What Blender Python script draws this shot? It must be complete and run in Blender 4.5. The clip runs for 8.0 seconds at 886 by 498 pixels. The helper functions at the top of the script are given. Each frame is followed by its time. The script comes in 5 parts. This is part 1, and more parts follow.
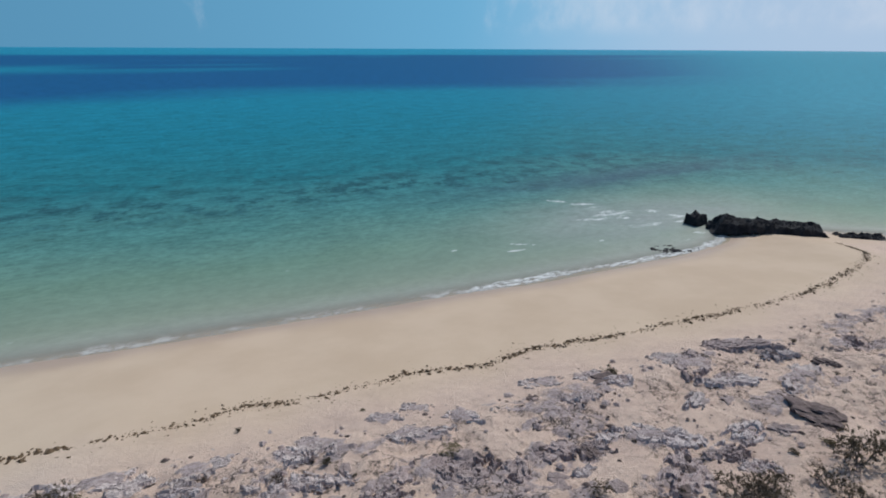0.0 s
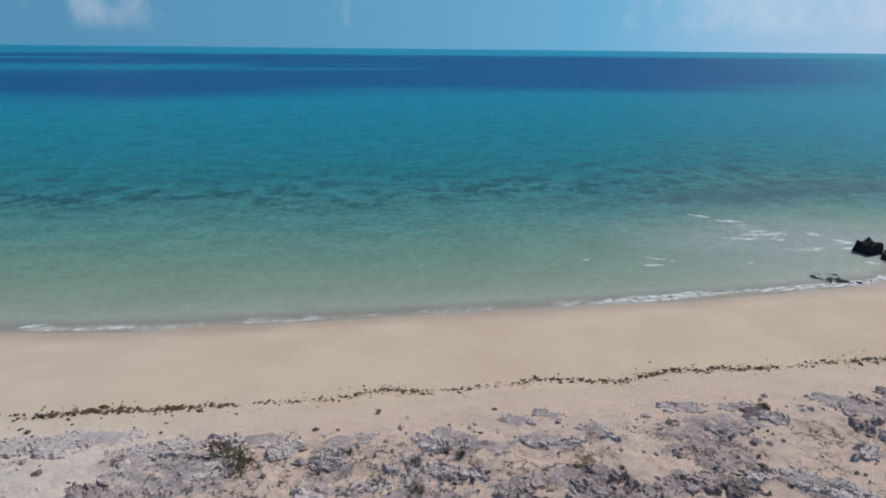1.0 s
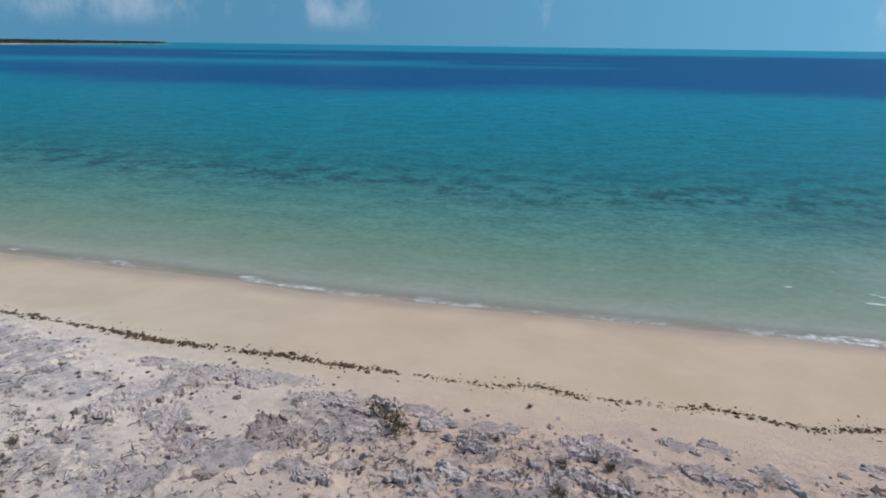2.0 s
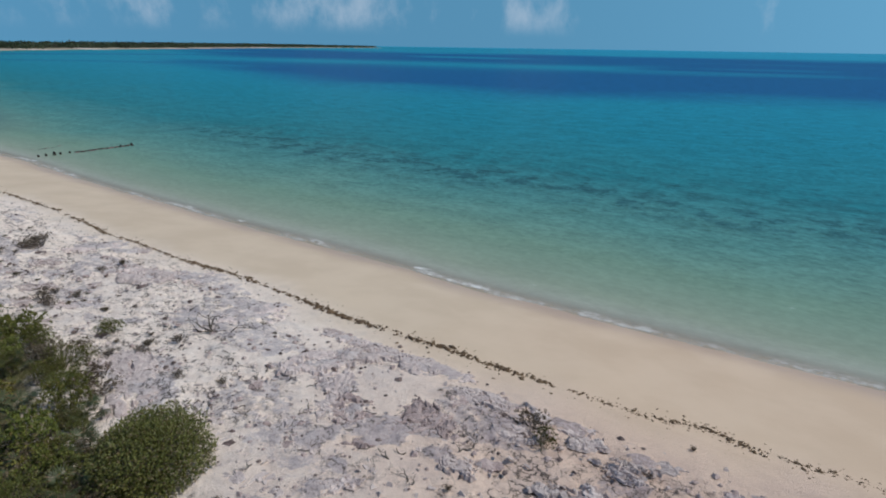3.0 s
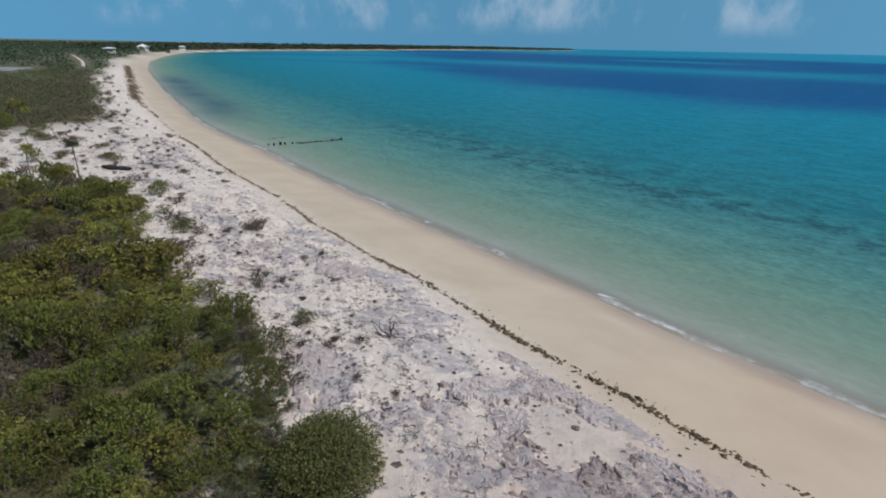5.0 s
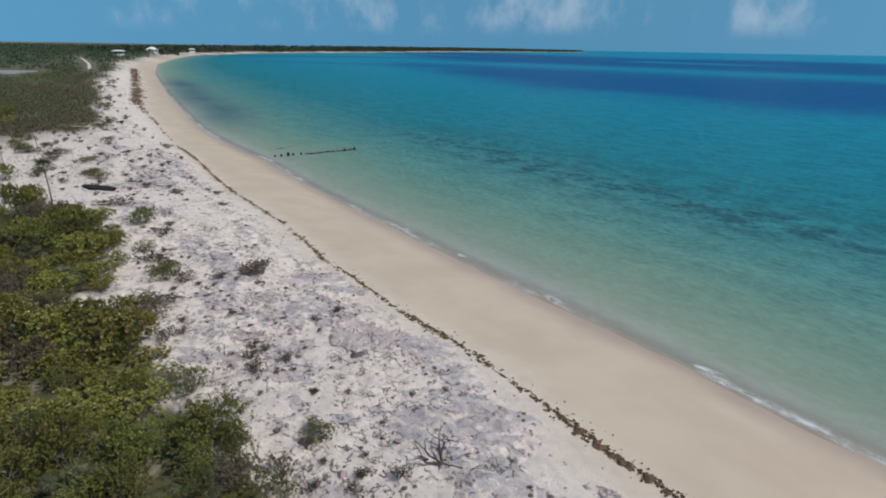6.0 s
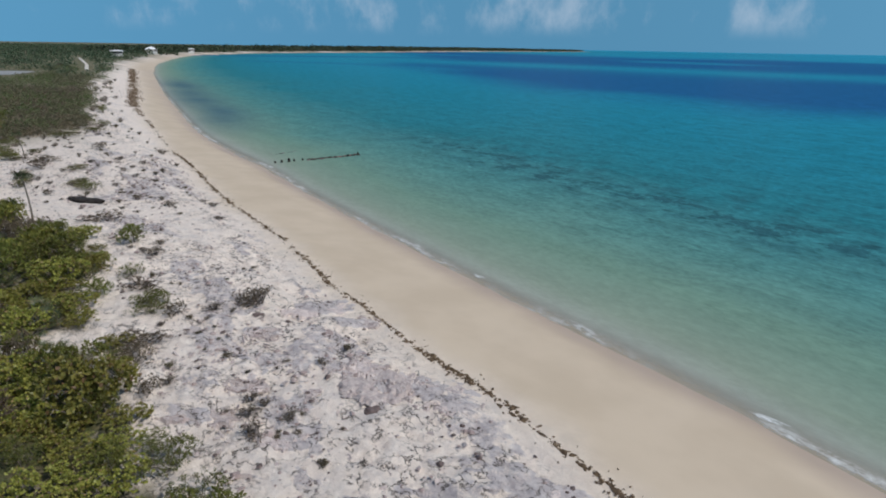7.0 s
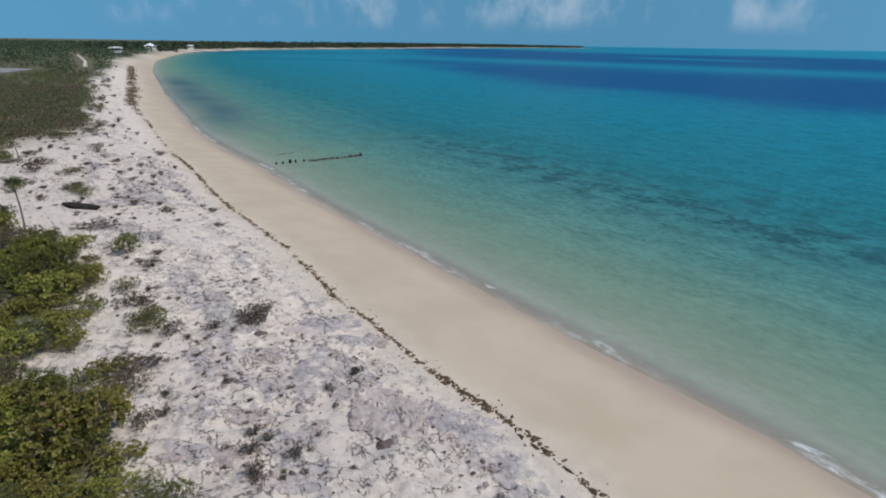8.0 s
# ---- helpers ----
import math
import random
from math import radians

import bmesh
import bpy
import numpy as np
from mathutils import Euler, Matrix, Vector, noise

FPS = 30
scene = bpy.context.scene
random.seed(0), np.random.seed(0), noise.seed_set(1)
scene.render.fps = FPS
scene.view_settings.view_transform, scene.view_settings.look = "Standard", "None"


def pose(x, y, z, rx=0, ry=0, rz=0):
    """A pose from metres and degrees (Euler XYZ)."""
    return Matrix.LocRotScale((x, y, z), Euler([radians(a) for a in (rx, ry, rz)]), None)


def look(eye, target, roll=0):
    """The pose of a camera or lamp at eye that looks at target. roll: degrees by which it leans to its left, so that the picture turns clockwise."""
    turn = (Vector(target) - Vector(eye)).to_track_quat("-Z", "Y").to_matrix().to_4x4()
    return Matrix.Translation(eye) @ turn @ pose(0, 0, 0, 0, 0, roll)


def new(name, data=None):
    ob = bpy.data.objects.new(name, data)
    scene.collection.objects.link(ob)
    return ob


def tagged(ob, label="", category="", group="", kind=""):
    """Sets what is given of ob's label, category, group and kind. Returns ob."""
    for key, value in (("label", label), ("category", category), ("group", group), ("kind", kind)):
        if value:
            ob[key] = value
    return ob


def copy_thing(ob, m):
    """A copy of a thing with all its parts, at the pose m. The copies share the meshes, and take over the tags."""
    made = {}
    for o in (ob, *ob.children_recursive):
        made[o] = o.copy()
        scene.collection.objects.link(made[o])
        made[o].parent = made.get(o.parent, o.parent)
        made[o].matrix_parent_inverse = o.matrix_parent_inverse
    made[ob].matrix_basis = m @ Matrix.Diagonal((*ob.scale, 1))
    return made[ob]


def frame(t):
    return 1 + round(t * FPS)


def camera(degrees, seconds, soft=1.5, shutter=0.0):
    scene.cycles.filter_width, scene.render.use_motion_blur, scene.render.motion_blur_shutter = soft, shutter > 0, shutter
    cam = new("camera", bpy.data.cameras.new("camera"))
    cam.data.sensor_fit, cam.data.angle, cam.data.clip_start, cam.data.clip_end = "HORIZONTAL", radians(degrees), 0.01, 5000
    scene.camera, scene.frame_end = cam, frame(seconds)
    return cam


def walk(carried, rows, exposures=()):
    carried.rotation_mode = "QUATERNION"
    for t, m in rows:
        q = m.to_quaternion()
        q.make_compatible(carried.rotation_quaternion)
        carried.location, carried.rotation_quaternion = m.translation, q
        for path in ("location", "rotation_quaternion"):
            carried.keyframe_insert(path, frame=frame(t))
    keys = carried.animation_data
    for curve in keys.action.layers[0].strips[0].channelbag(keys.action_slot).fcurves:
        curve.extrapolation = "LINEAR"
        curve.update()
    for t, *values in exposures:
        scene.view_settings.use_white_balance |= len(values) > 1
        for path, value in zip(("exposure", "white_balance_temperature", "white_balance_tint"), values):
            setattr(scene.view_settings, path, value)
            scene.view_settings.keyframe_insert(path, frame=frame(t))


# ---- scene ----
cam = camera(78.15, 8.0, soft=1.9)
# seconds, place, yaw, pitch, lean to the left
PATH = [
    (0, -0.000, 0.000, 12.000, -22.65, -20.27, 0.32),
    (0.5, -0.929, 0.118, 12.240, -19.44, -20.30, 0.40),
    (1, -0.943, 0.053, 12.161, -9.71, -20.27, 0.63),
    (1.5, -0.891, -0.017, 11.969, 0.02, -20.32, 0.71),
    (1.7, -0.895, 0.016, 11.942, 3.78, -20.45, 0.75),
    (2.8, -0.833, -0.042, 11.993, 24.46, -20.38, 0.80),
    (3, -0.840, 0.005, 12.041, 28.30, -20.43, 0.82),
    (3.5, -0.858, -0.007, 12.212, 37.92, -20.57, 0.97),
    (4, -0.905, -0.006, 12.368, 46.37, -20.68, 1.13),
    (4.5, -0.962, 0.076, 12.348, 47.02, -20.57, 1.12),
    (4.7, -1.053, 0.144, 12.359, 47.13, -20.55, 1.11),
    (4.95, -1.879, 0.616, 12.334, 47.29, -20.51, 1.08),
    (5.2, -3.704, 1.629, 12.278, 47.65, -20.42, 1.01),
    (5.45, -5.823, 2.784, 12.218, 48.05, -20.31, 0.94),
    (5.65, -7.256, 3.541, 12.183, 48.27, -20.26, 0.90),
    (5.8, -7.940, 3.877, 12.173, 48.33, -20.24, 0.88),
    (6, -8.551, 4.148, 12.183, 48.27, -20.33, 0.91),
    (6.5, -10.001, 4.804, 12.232, 48.25, -20.37, 0.94),
    (7, -11.445, 5.487, 12.292, 48.25, -20.36, 0.90),
    (7.5, -12.646, 5.998, 12.446, 48.13, -20.55, 0.90),
    (8, -12.890, 6.069, 12.489, 48.26, -20.71, 0.85),
]
walk(cam, [(t, pose(x, y, z, 90 + pitch, 0, yaw) @ pose(0, 0, 0, 0, 0, lean)) for t, x, y, z, yaw, pitch, lean in PATH])

# ---- light ----
SUN_EL, SUN_AZ = 50.0, 62.0          # azimuth from +y towards +x
world = bpy.data.worlds.new("sky_world")
scene.world = world
world.use_nodes = True
SUN_STRENGTH, SKY_STRENGTH = 2.8, 0.075


def nodes_of(tree):
    tree.nodes.clear()
    def add(kind, **values):
        n = tree.nodes.new(kind)
        if "operation" in values:
            n.operation = values.pop("operation")
        if "use_clamp" in values:
            n.use_clamp = values.pop("use_clamp")
        if "blend_type" in values:
            n.blend_type = values.pop("blend_type")
        if "data_type" in values:
            n.data_type = values.pop("data_type")
        if "attribute_name" in values:
            n.attribute_name = values.pop("attribute_name")
        if "interpolation_type" in values:
            n.interpolation_type = values.pop("interpolation_type")
        for key, value in values.items():
            n.inputs[key.replace("_", " ")].default_value = value
        return n
    return add, tree.links.new


add, link = nodes_of(world.node_tree)
sky = add("ShaderNodeTexSky")
sky.sky_type, sky.sun_disc, sky.sun_elevation, sky.sun_rotation = "NISHITA", False, radians(SUN_EL), radians(SUN_AZ)
sky.altitude, sky.air_density, sky.dust_density, sky.ozone_density = 0.0, 1.0, 1.1, 2.0
geo = add("ShaderNodeTexCoord")
split = add("ShaderNodeSeparateXYZ")
link(geo.outputs["Generated"], split.inputs[0])
lift = add("ShaderNodeMath", operation="MAXIMUM")
lift.inputs[1].default_value = 0.13
link(split.outputs["Z"], lift.inputs[0])
join = add("ShaderNodeCombineXYZ")
link(split.outputs["X"], join.inputs[0]), link(split.outputs["Y"], join.inputs[1]), link(lift.outputs[0], join.inputs[2])
link(join.outputs[0], sky.inputs["Vector"])
stretch = add("ShaderNodeMapping")
stretch.inputs["Scale"].default_value = (1.0, 1.0, 0.62)
link(geo.outputs["Generated"], stretch.inputs["Vector"])
puff = add("ShaderNodeTexNoise", Scale=24.0, Detail=6.0, Roughness=0.62)
bank = add("ShaderNodeTexNoise", Scale=9.0, Detail=3.0, Roughness=0.5)
link(stretch.outputs[0], puff.inputs["Vector"]), link(stretch.outputs[0], bank.inputs["Vector"])
# how much cloud stands in each direction of the compass, in degrees from +y towards +x
CLOUDS = [(-180, 0.35), (-90, 0.5), (-75, 0.72), (-60, 0.75), (-56, 0.95), (-53, 0.95), (-52, 0.5), (-50, 0.9), (-48.4, 0.6), (-45, 0.8), (-40, 0.95), (-34, 1.0), (-31.5, 0.55), (-24, 0.45),
          (-22, 0.95), (-17, 0.95), (-14, 0.2), (-2.4, 0.0), (-0.9, 0.85), (0.3, 0.85), (1.8, 0.0), (7.0, 0.1), (7.8, 0.65), (8.8, 0.05), (16.2, 0.1), (17.2, 0.9), (18.6, 0.1), (25.4, 0.2), (26.2, 0.85),
          (29.5, 0.75), (34, 1.0), (60, 1.05)]
turned = add("ShaderNodeMath", operation="ARCTAN2")
link(split.outputs["X"], turned.inputs[0]), link(split.outputs["Y"], turned.inputs[1])
compass = add("ShaderNodeMath", operation="MULTIPLY_ADD")
compass.inputs[1].default_value, compass.inputs[2].default_value = 0.5 / math.pi, 0.5
link(turned.outputs[0], compass.inputs[0])
amount = add("ShaderNodeValToRGB")
link(compass.outputs[0], amount.inputs[0])
stops = amount.color_ramp.elements
while len(stops) < len(CLOUDS):
    stops.new(0.5)
for e, (az, c) in zip(stops, CLOUDS):
    e.position, e.color = az / 360 + 0.5, (c, c, c, 1)
mul = add("ShaderNodeMath", operation="MULTIPLY_ADD")
mul.inputs[1].default_value = 0.6
link(puff.outputs[0], mul.inputs[0])
half = add("ShaderNodeMath", operation="MULTIPLY_ADD")
half.inputs[1].default_value, half.inputs[2].default_value = 0.4, -0.72
link(bank.outputs[0], half.inputs[0]), link(half.outputs[0], mul.inputs[2])
dense = add("ShaderNodeMath", operation="MULTIPLY_ADD")
dense.inputs[1].default_value = 0.36
link(amount.outputs[0], dense.inputs[0]), link(mul.outputs[0], dense.inputs[2])
cover = add("ShaderNodeMapRange", interpolation_type="SMOOTHSTEP")
cover.inputs["From Min"].default_value, cover.inputs["From Max"].default_value = 0.0, 0.30
link(dense.outputs[0], cover.inputs["Value"])
# the lowest degree over the horizon is haze without puffs
low = add("ShaderNodeMapRange", interpolation_type="SMOOTHSTEP")
low.inputs["From Min"].default_value, low.inputs["From Max"].default_value = 0.012, 0.045
link(split.outputs["Z"], low.inputs["Value"])
both = add("ShaderNodeMath", operation="MULTIPLY")
link(cover.outputs[0], both.inputs[0]), link(low.outputs[0], both.inputs[1])
thin = add("ShaderNodeMath", operation="MULTIPLY")
thin.inputs[1].default_value = 0.36
link(both.outputs[0], thin.inputs[0])
tint = add("ShaderNodeMix", data_type="RGBA", blend_type="MULTIPLY")
tint.inputs[0].default_value = 1.0
tint.inputs[7].default_value = (0.42, 0.875, 1.14, 1)
link(sky.outputs[0], tint.inputs[6])
mixsky = add("ShaderNodeMix", data_type="RGBA")
mixsky.inputs[7].default_value = (9.2, 9.8, 11.0, 1)
link(thin.outputs[0], mixsky.inputs[0])
# white haze under the sun
toward = add("ShaderNodeVectorMath")
toward.operation = "DOT_PRODUCT"
toward.inputs[1].default_value = (math.sin(radians(SUN_AZ + 8)), math.cos(radians(SUN_AZ + 8)), 0)
link(geo.outputs["Generated"], toward.inputs[0])
glare = add("ShaderNodeMapRange", interpolation_type="SMOOTHSTEP")
glare.inputs["From Min"].default_value, glare.inputs["From Max"].default_value, glare.inputs["To Max"].default_value = 0.68, 1.0, 0.95
link(toward.outputs["Value"], glare.inputs["Value"])
hazy = add("ShaderNodeMix", data_type="RGBA")
hazy.inputs[7].default_value = (5.7, 7.4, 9.8, 1)
link(glare.outputs[0], hazy.inputs[0]), link(tint.outputs[2], hazy.inputs[6]), link(hazy.outputs[2], mixsky.inputs[6])
bg = add("ShaderNodeBackground", Strength=SKY_STRENGTH)
link(mixsky.outputs[2], bg.inputs["Color"])
out = add("ShaderNodeOutputWorld")
link(bg.outputs[0], out.inputs["Surface"])

sun_data = bpy.data.lights.new("sun", "SUN")
sun_data.energy, sun_data.angle, sun_data.color = SUN_STRENGTH, radians(0.6), (1.0, 0.95, 0.88)
sun = new("sun", sun_data)
sx, sy, sz = math.sin(radians(SUN_AZ)) * math.cos(radians(SUN_EL)), math.cos(radians(SUN_AZ)) * math.cos(radians(SUN_EL)), math.sin(radians(SUN_EL))
sun.matrix_world = look((60 * sx, 60 * sy, 60 * sz), (0, 0, 0))


# ---- arithmetic of the plan ----
def smooth(a, b, v):
    u = np.clip((v - a) / (b - a), 0, 1)
    return u * u * (3 - 2 * u)


def vnoise(x, y, seed):
    """Smooth lattice noise, 0 to 1."""
    xi, yi = np.floor(x).astype(np.int64), np.floor(y).astype(np.int64)
    fx, fy = x - xi, y - yi
    fx, fy = fx * fx * (3 - 2 * fx), fy * fy * (3 - 2 * fy)

    def h(i, j):
        n = (i * 374761393 + j * 668265263 + seed * 974711) & 0x7FFFFFFF
        n = ((n ^ (n >> 13)) * 1274126177) & 0x7FFFFFFF
        return ((n ^ (n >> 16)) & 0xFFFF) / 65535.0
    a, b, c, d = h(xi, yi), h(xi + 1, yi), h(xi, yi + 1), h(xi + 1, yi + 1)
    return (a * (1 - fx) + b * fx) * (1 - fy) + (c * (1 - fx) + d * fx) * fy


def fbm(x, y, seed=0, octaves=4, rough=0.5):
    total, size, norm = 0.0, 1.0, 0.0
    for k in range(octaves):
        total = total + size * vnoise(x * 2 ** k + 17.3 * k, y * 2 ** k - 9.1 * k, seed + k)
        norm += size
        size *= rough
    return total / norm


def curve_through(points, step):
    """A smooth line (Catmull-Rom) through the points, sampled finer where they lie close."""
    p = np.array([points[0], *points, points[-1]], float)
    out = []
    for k in range(1, len(p) - 2):
        n = max(2, min(14, int(np.linalg.norm(p[k + 1] - p[k]) / step)))
        t = np.linspace(0, 1, n, endpoint=False)[:, None]
        out.append(0.5 * (2 * p[k] + (p[k + 1] - p[k - 1]) * t + (2 * p[k - 1] - 5 * p[k] + 4 * p[k + 1] - p[k + 2]) * t ** 2
                          + (3 * p[k] - p[k - 1] - 3 * p[k + 1] + p[k + 2]) * t ** 3))
    return np.vstack([*out, p[-1:]])


# the waterline of the bay, from the rocky head round to the far cape
SHORE = curve_through([(3000, -700), (400, -60), (120, -10), (70, 6), (52, 14.6), (43, 20.4), (38.5, 23.3), (34.6, 26.1), (32.6, 25.6), (30.4, 24.2), (27.4, 23.5), (24, 23.35), (13.7, 23.2), (0, 23.45),
                       (-11.5, 23.9), (-20, 24.7), (-30, 25.3), (-40, 26.1), (-54, 27.4), (-67, 29.2), (-80, 30.2), (-97, 32.4), (-128, 39), (-177, 50),
                       (-290, 78), (-410, 114), (-560, 172), (-680, 238), (-809, 371), (-915, 582), (-1130, 1000), (-1300, 1450), (-1380, 1750), (-1425, 2030), (-1560, 2140), (-1900, 2150),
                       (-2600, 1750), (-4800, 900)], 2.0)
LAND = np.vstack([SHORE, [(-4800, -4000), (3000, -4000)]])


def to_line(x, y, line):
    best = np.full(x.shape, 1e18)
    for (ax, ay), (bx, by) in zip(line[:-1], line[1:]):
        dx, dy = bx - ax, by - ay
        t = np.clip(((x - ax) * dx + (y - ay) * dy) / (dx * dx + dy * dy + 1e-9), 0, 1)
        best = np.minimum(best, (x - ax - t * dx) ** 2 + (y - ay - t * dy) ** 2)
    return np.sqrt(best)


def within(x, y, ring):
    odd = np.zeros(x.shape, bool)
    for (ax, ay), (bx, by) in zip(ring, np.roll(ring, -1, axis=0)):
        cross = (ay > y) != (by > y)
        odd ^= cross & (x < (bx - ax) * (y - ay) / (by - ay + 1e-12) + ax)
    return odd


def inland(x, y):
    """Metres from the waterline, positive on land."""
    d = to_line(x, y, SHORE)
    return np.where(within(x, y, LAND), d, -d)


# the line of seaweed along the top of the beach
WRACK = curve_through([(35.5, 20.5), (34.6, 18.6), (33, 17.2), (29, 16.1), (25.4, 15.3), (21.4, 15.1), (17.3, 15.3), (13, 15.5), (10.1, 15.9), (7.9, 15.45), (6.1, 16.0), (3.4, 15.9),
                       (1.0, 15.9), (-0.3, 16.3), (-1.9, 16.0), (-5.4, 16.1), (-8.9, 16.45), (-14.5, 16.6), (-19, 17.15), (-21.6, 17.35), (-24, 17.45), (-28, 17.5),
                       (-31, 17.9), (-34, 18.0), (-38, 18.7), (-44, 19.5), (-53, 20.1), (-66, 22), (-84, 24.5), (-126, 32.4), (-175, 44), (-290, 71)], 1.5)
WRACK_X, WRACK_Y = WRACK[::-1, 0], WRACK[::-1, 1]

# the seaward edge of the thicket
EDGE_X = [-56, -52, -50, -48.7, -46, -42, -38, -34, -30, -24.5, -21, -19.3, -17, -14.6, -13.4, -12, -9, 0, 9, 18, 30]
EDGE_Y = [1.5, 2.5, 5.5, 9.0, 10.0, 10.5, 9.2, 9.0, 8.6, 8.2, 8.5, 8.6, 7.0, 6.3, 4.6, 2.4, 0.0, 2.0, 5.5, 6.5, 6.5]

# a strip of bare sand through it
BARE = [(-34.6, 3.8), (-33.8, 5.4), (-33.3, 6.6), (-32.8, 8.2)]


def scrub(x, y, sd):
    """1 where scrub covers the ground: the near thicket, and beyond the clearing all that lies inland of the sand."""
    near = smooth(0.7, 1.6, np.interp(x, EDGE_X, EDGE_Y) - y + 1.6 * (fbm(x * 0.9, y * 0.9, 7, 3) - 0.5)) * smooth(-53.5, -51, x) * smooth(-9.5, -12, x)
    near = near * smooth(0.6, 1.4, to_line(x, y, np.array(BARE)) + 0.8 * (fbm(x * 0.8, y * 0.8, 43, 3) - 0.5))
    edge = 10.3 + 6 * fbm(x * 0.03, y * 0.03, 5) + 7 * (fbm(x * 0.15, y * 0.15, 6, 3) - 0.5)
    far = smooth(0, 3, sd - edge) * smooth(76, 98, -x + 0.55 * (12 - y))
    return np.maximum(near, far)


# patches of limestone crust, stretch by stretch of the beach: x, y, half length, half width, turn
CRUST_HEAD = [(17.3, 12.3, 1.12, 0.67, 165), (14.4, 12.6, 0.99, 0.49, 161), (14.4, 11.8, 0.81, 0.51, 20), (14.8, 10.6, 0.8, 0.46, 1), (11.4, 12.1, 0.49, 0.37, 0), (10.7, 12.9, 0.57, 0.39, 163),
              (9.7, 11.7, 0.63, 0.27, 162), (16.8, 9.7, 0.96, 0.54, 15), (20.6, 10.7, 0.9, 0.45, 4), (17.7, 11.1, 0.66, 0.31, 172), (10.0, 9.3, 1.23, 0.37, 158), (12.6, 8.3, 0.74, 0.43, 19),
              (11.6, 7.8, 0.8, 0.4, 172), (9.8, 7.7, 0.89, 0.52, 23), (7.4, 9.8, 0.51, 0.42, 7), (8.2, 9.3, 0.46, 0.35, 178), (7.6, 8.8, 0.32, 0.18, 163), (12.8, 10.0, 0.46, 0.28, 24), (11.7, 7.1, 0.59, 0.29, 168)]
CRUST_MIDDLE = [(4.3, 10.3, 1.32, 0.6, 160), (2.7, 10.3, 0.57, 0.36, 154), (6.0, 9.3, 0.64, 0.43, 43), (7.5, 11.9, 0.77, 0.21, 155), (5.7, 12.4, 0.51, 0.41, 150), (4.8, 13.5, 0.36, 0.28, 148),
                (3.7, 13.4, 0.45, 0.32, 140), (1.7, 12.8, 0.74, 0.36, 150), (0.8, 12.7, 0.47, 0.28, 153), (1.1, 11.3, 0.95, 0.29, 155), (4.3, 12.1, 0.97, 0.35, 154), (9.2, 13.1, 0.59, 0.36, 155),
                (-3.8, 13.7, 0.86, 0.46, 3), (-3.0, 13.1, 0.5, 0.37, 173), (-2.4, 10.9, 0.43, 0.29, 3), (-3.2, 10.5, 0.57, 0.43, 170)]
CRUST_BANK = [(-9.5, 14.6, 2.18, 0.62, 3), (-12.6, 14.8, 1.63, 0.43, 3), (-11.1, 11.5, 0.71, 0.38, 147), (-9.0, 10.5, 1.48, 0.49, 0), (-7.5, 11.6, 0.79, 0.52, 151), (-6.2, 10.3, 0.84, 0.35, 177),
              (-6.4, 13.7, 0.69, 0.43, 0), (-5.2, 12.2, 0.55, 0.41, 174), (-1.5, 13.1, 0.66, 0.36, 3), (-1.9, 12.3, 0.47, 0.28, 3), (-1.0, 11.0, 0.72, 0.3, 4), (0.6, 11.2, 0.58, 0.24, 4),
              (0.1, 11.8, 0.46, 0.19, 5)]
CRUST_WEST = [(-16.1, 8.4, 2.0, 1.07, 150), (-17.5, 14.5, 1.64, 1.0, 105), (-12.0, 13.3, 1.5, 0.67, 73), (-10.6, 11.5, 1.06, 0.58, 127), (-9.5, 10.5, 0.91, 0.66, 120), (-8.0, 10.7, 1.26, 0.7, 59),
              (-9.2, 6.4, 0.62, 0.35, 52), (-8.2, 7.7, 0.63, 0.29, 52), (-31.4, 16.2, 1.48, 0.9, 81), (-29.3, 16.3, 1.15, 0.6, 65), (-30.1, 12.8, 0.8, 0.42, 54), (-24.0, 15.2, 2.12, 1.1, 45),
              (-22.2, 15.8, 0.9, 0.41, 62), (-27.0, 10.7, 0.66, 0.39, 50), (-25.7, 14.4, 0.64, 0.53, 102), (-26.1, 8.9, 0.83, 0.51, 43), (-23.5, 10.6, 0.6, 0.51, 36)]
CRUSTS = CRUST_HEAD + CRUST_MIDDLE + CRUST_BANK + CRUST_WEST


def crust_field(x, y):
    """Over 0 inside a patch of crust, ragged at its rim."""
    best = np.full(x.shape, -9.0)
    for cx, cy, a, b, turn in CRUSTS:
        c, n = math.cos(radians(turn)), math.sin(radians(turn))
        near = (np.abs(x - cx) < 4) & (np.abs(y - cy) < 4)
        dx, dy = x[near] - cx, y[near] - cy
        r = np.sqrt(((dx * c + dy * n) / a) ** 2 + ((dy * c - dx * n) / b) ** 2)
        best[near] = np.maximum(best[near], 1.05 - r)
    return best - 0.12 + 2.0 * (fbm(x * 1.7, y * 2.0, 101, 5, 0.66) - 0.5)


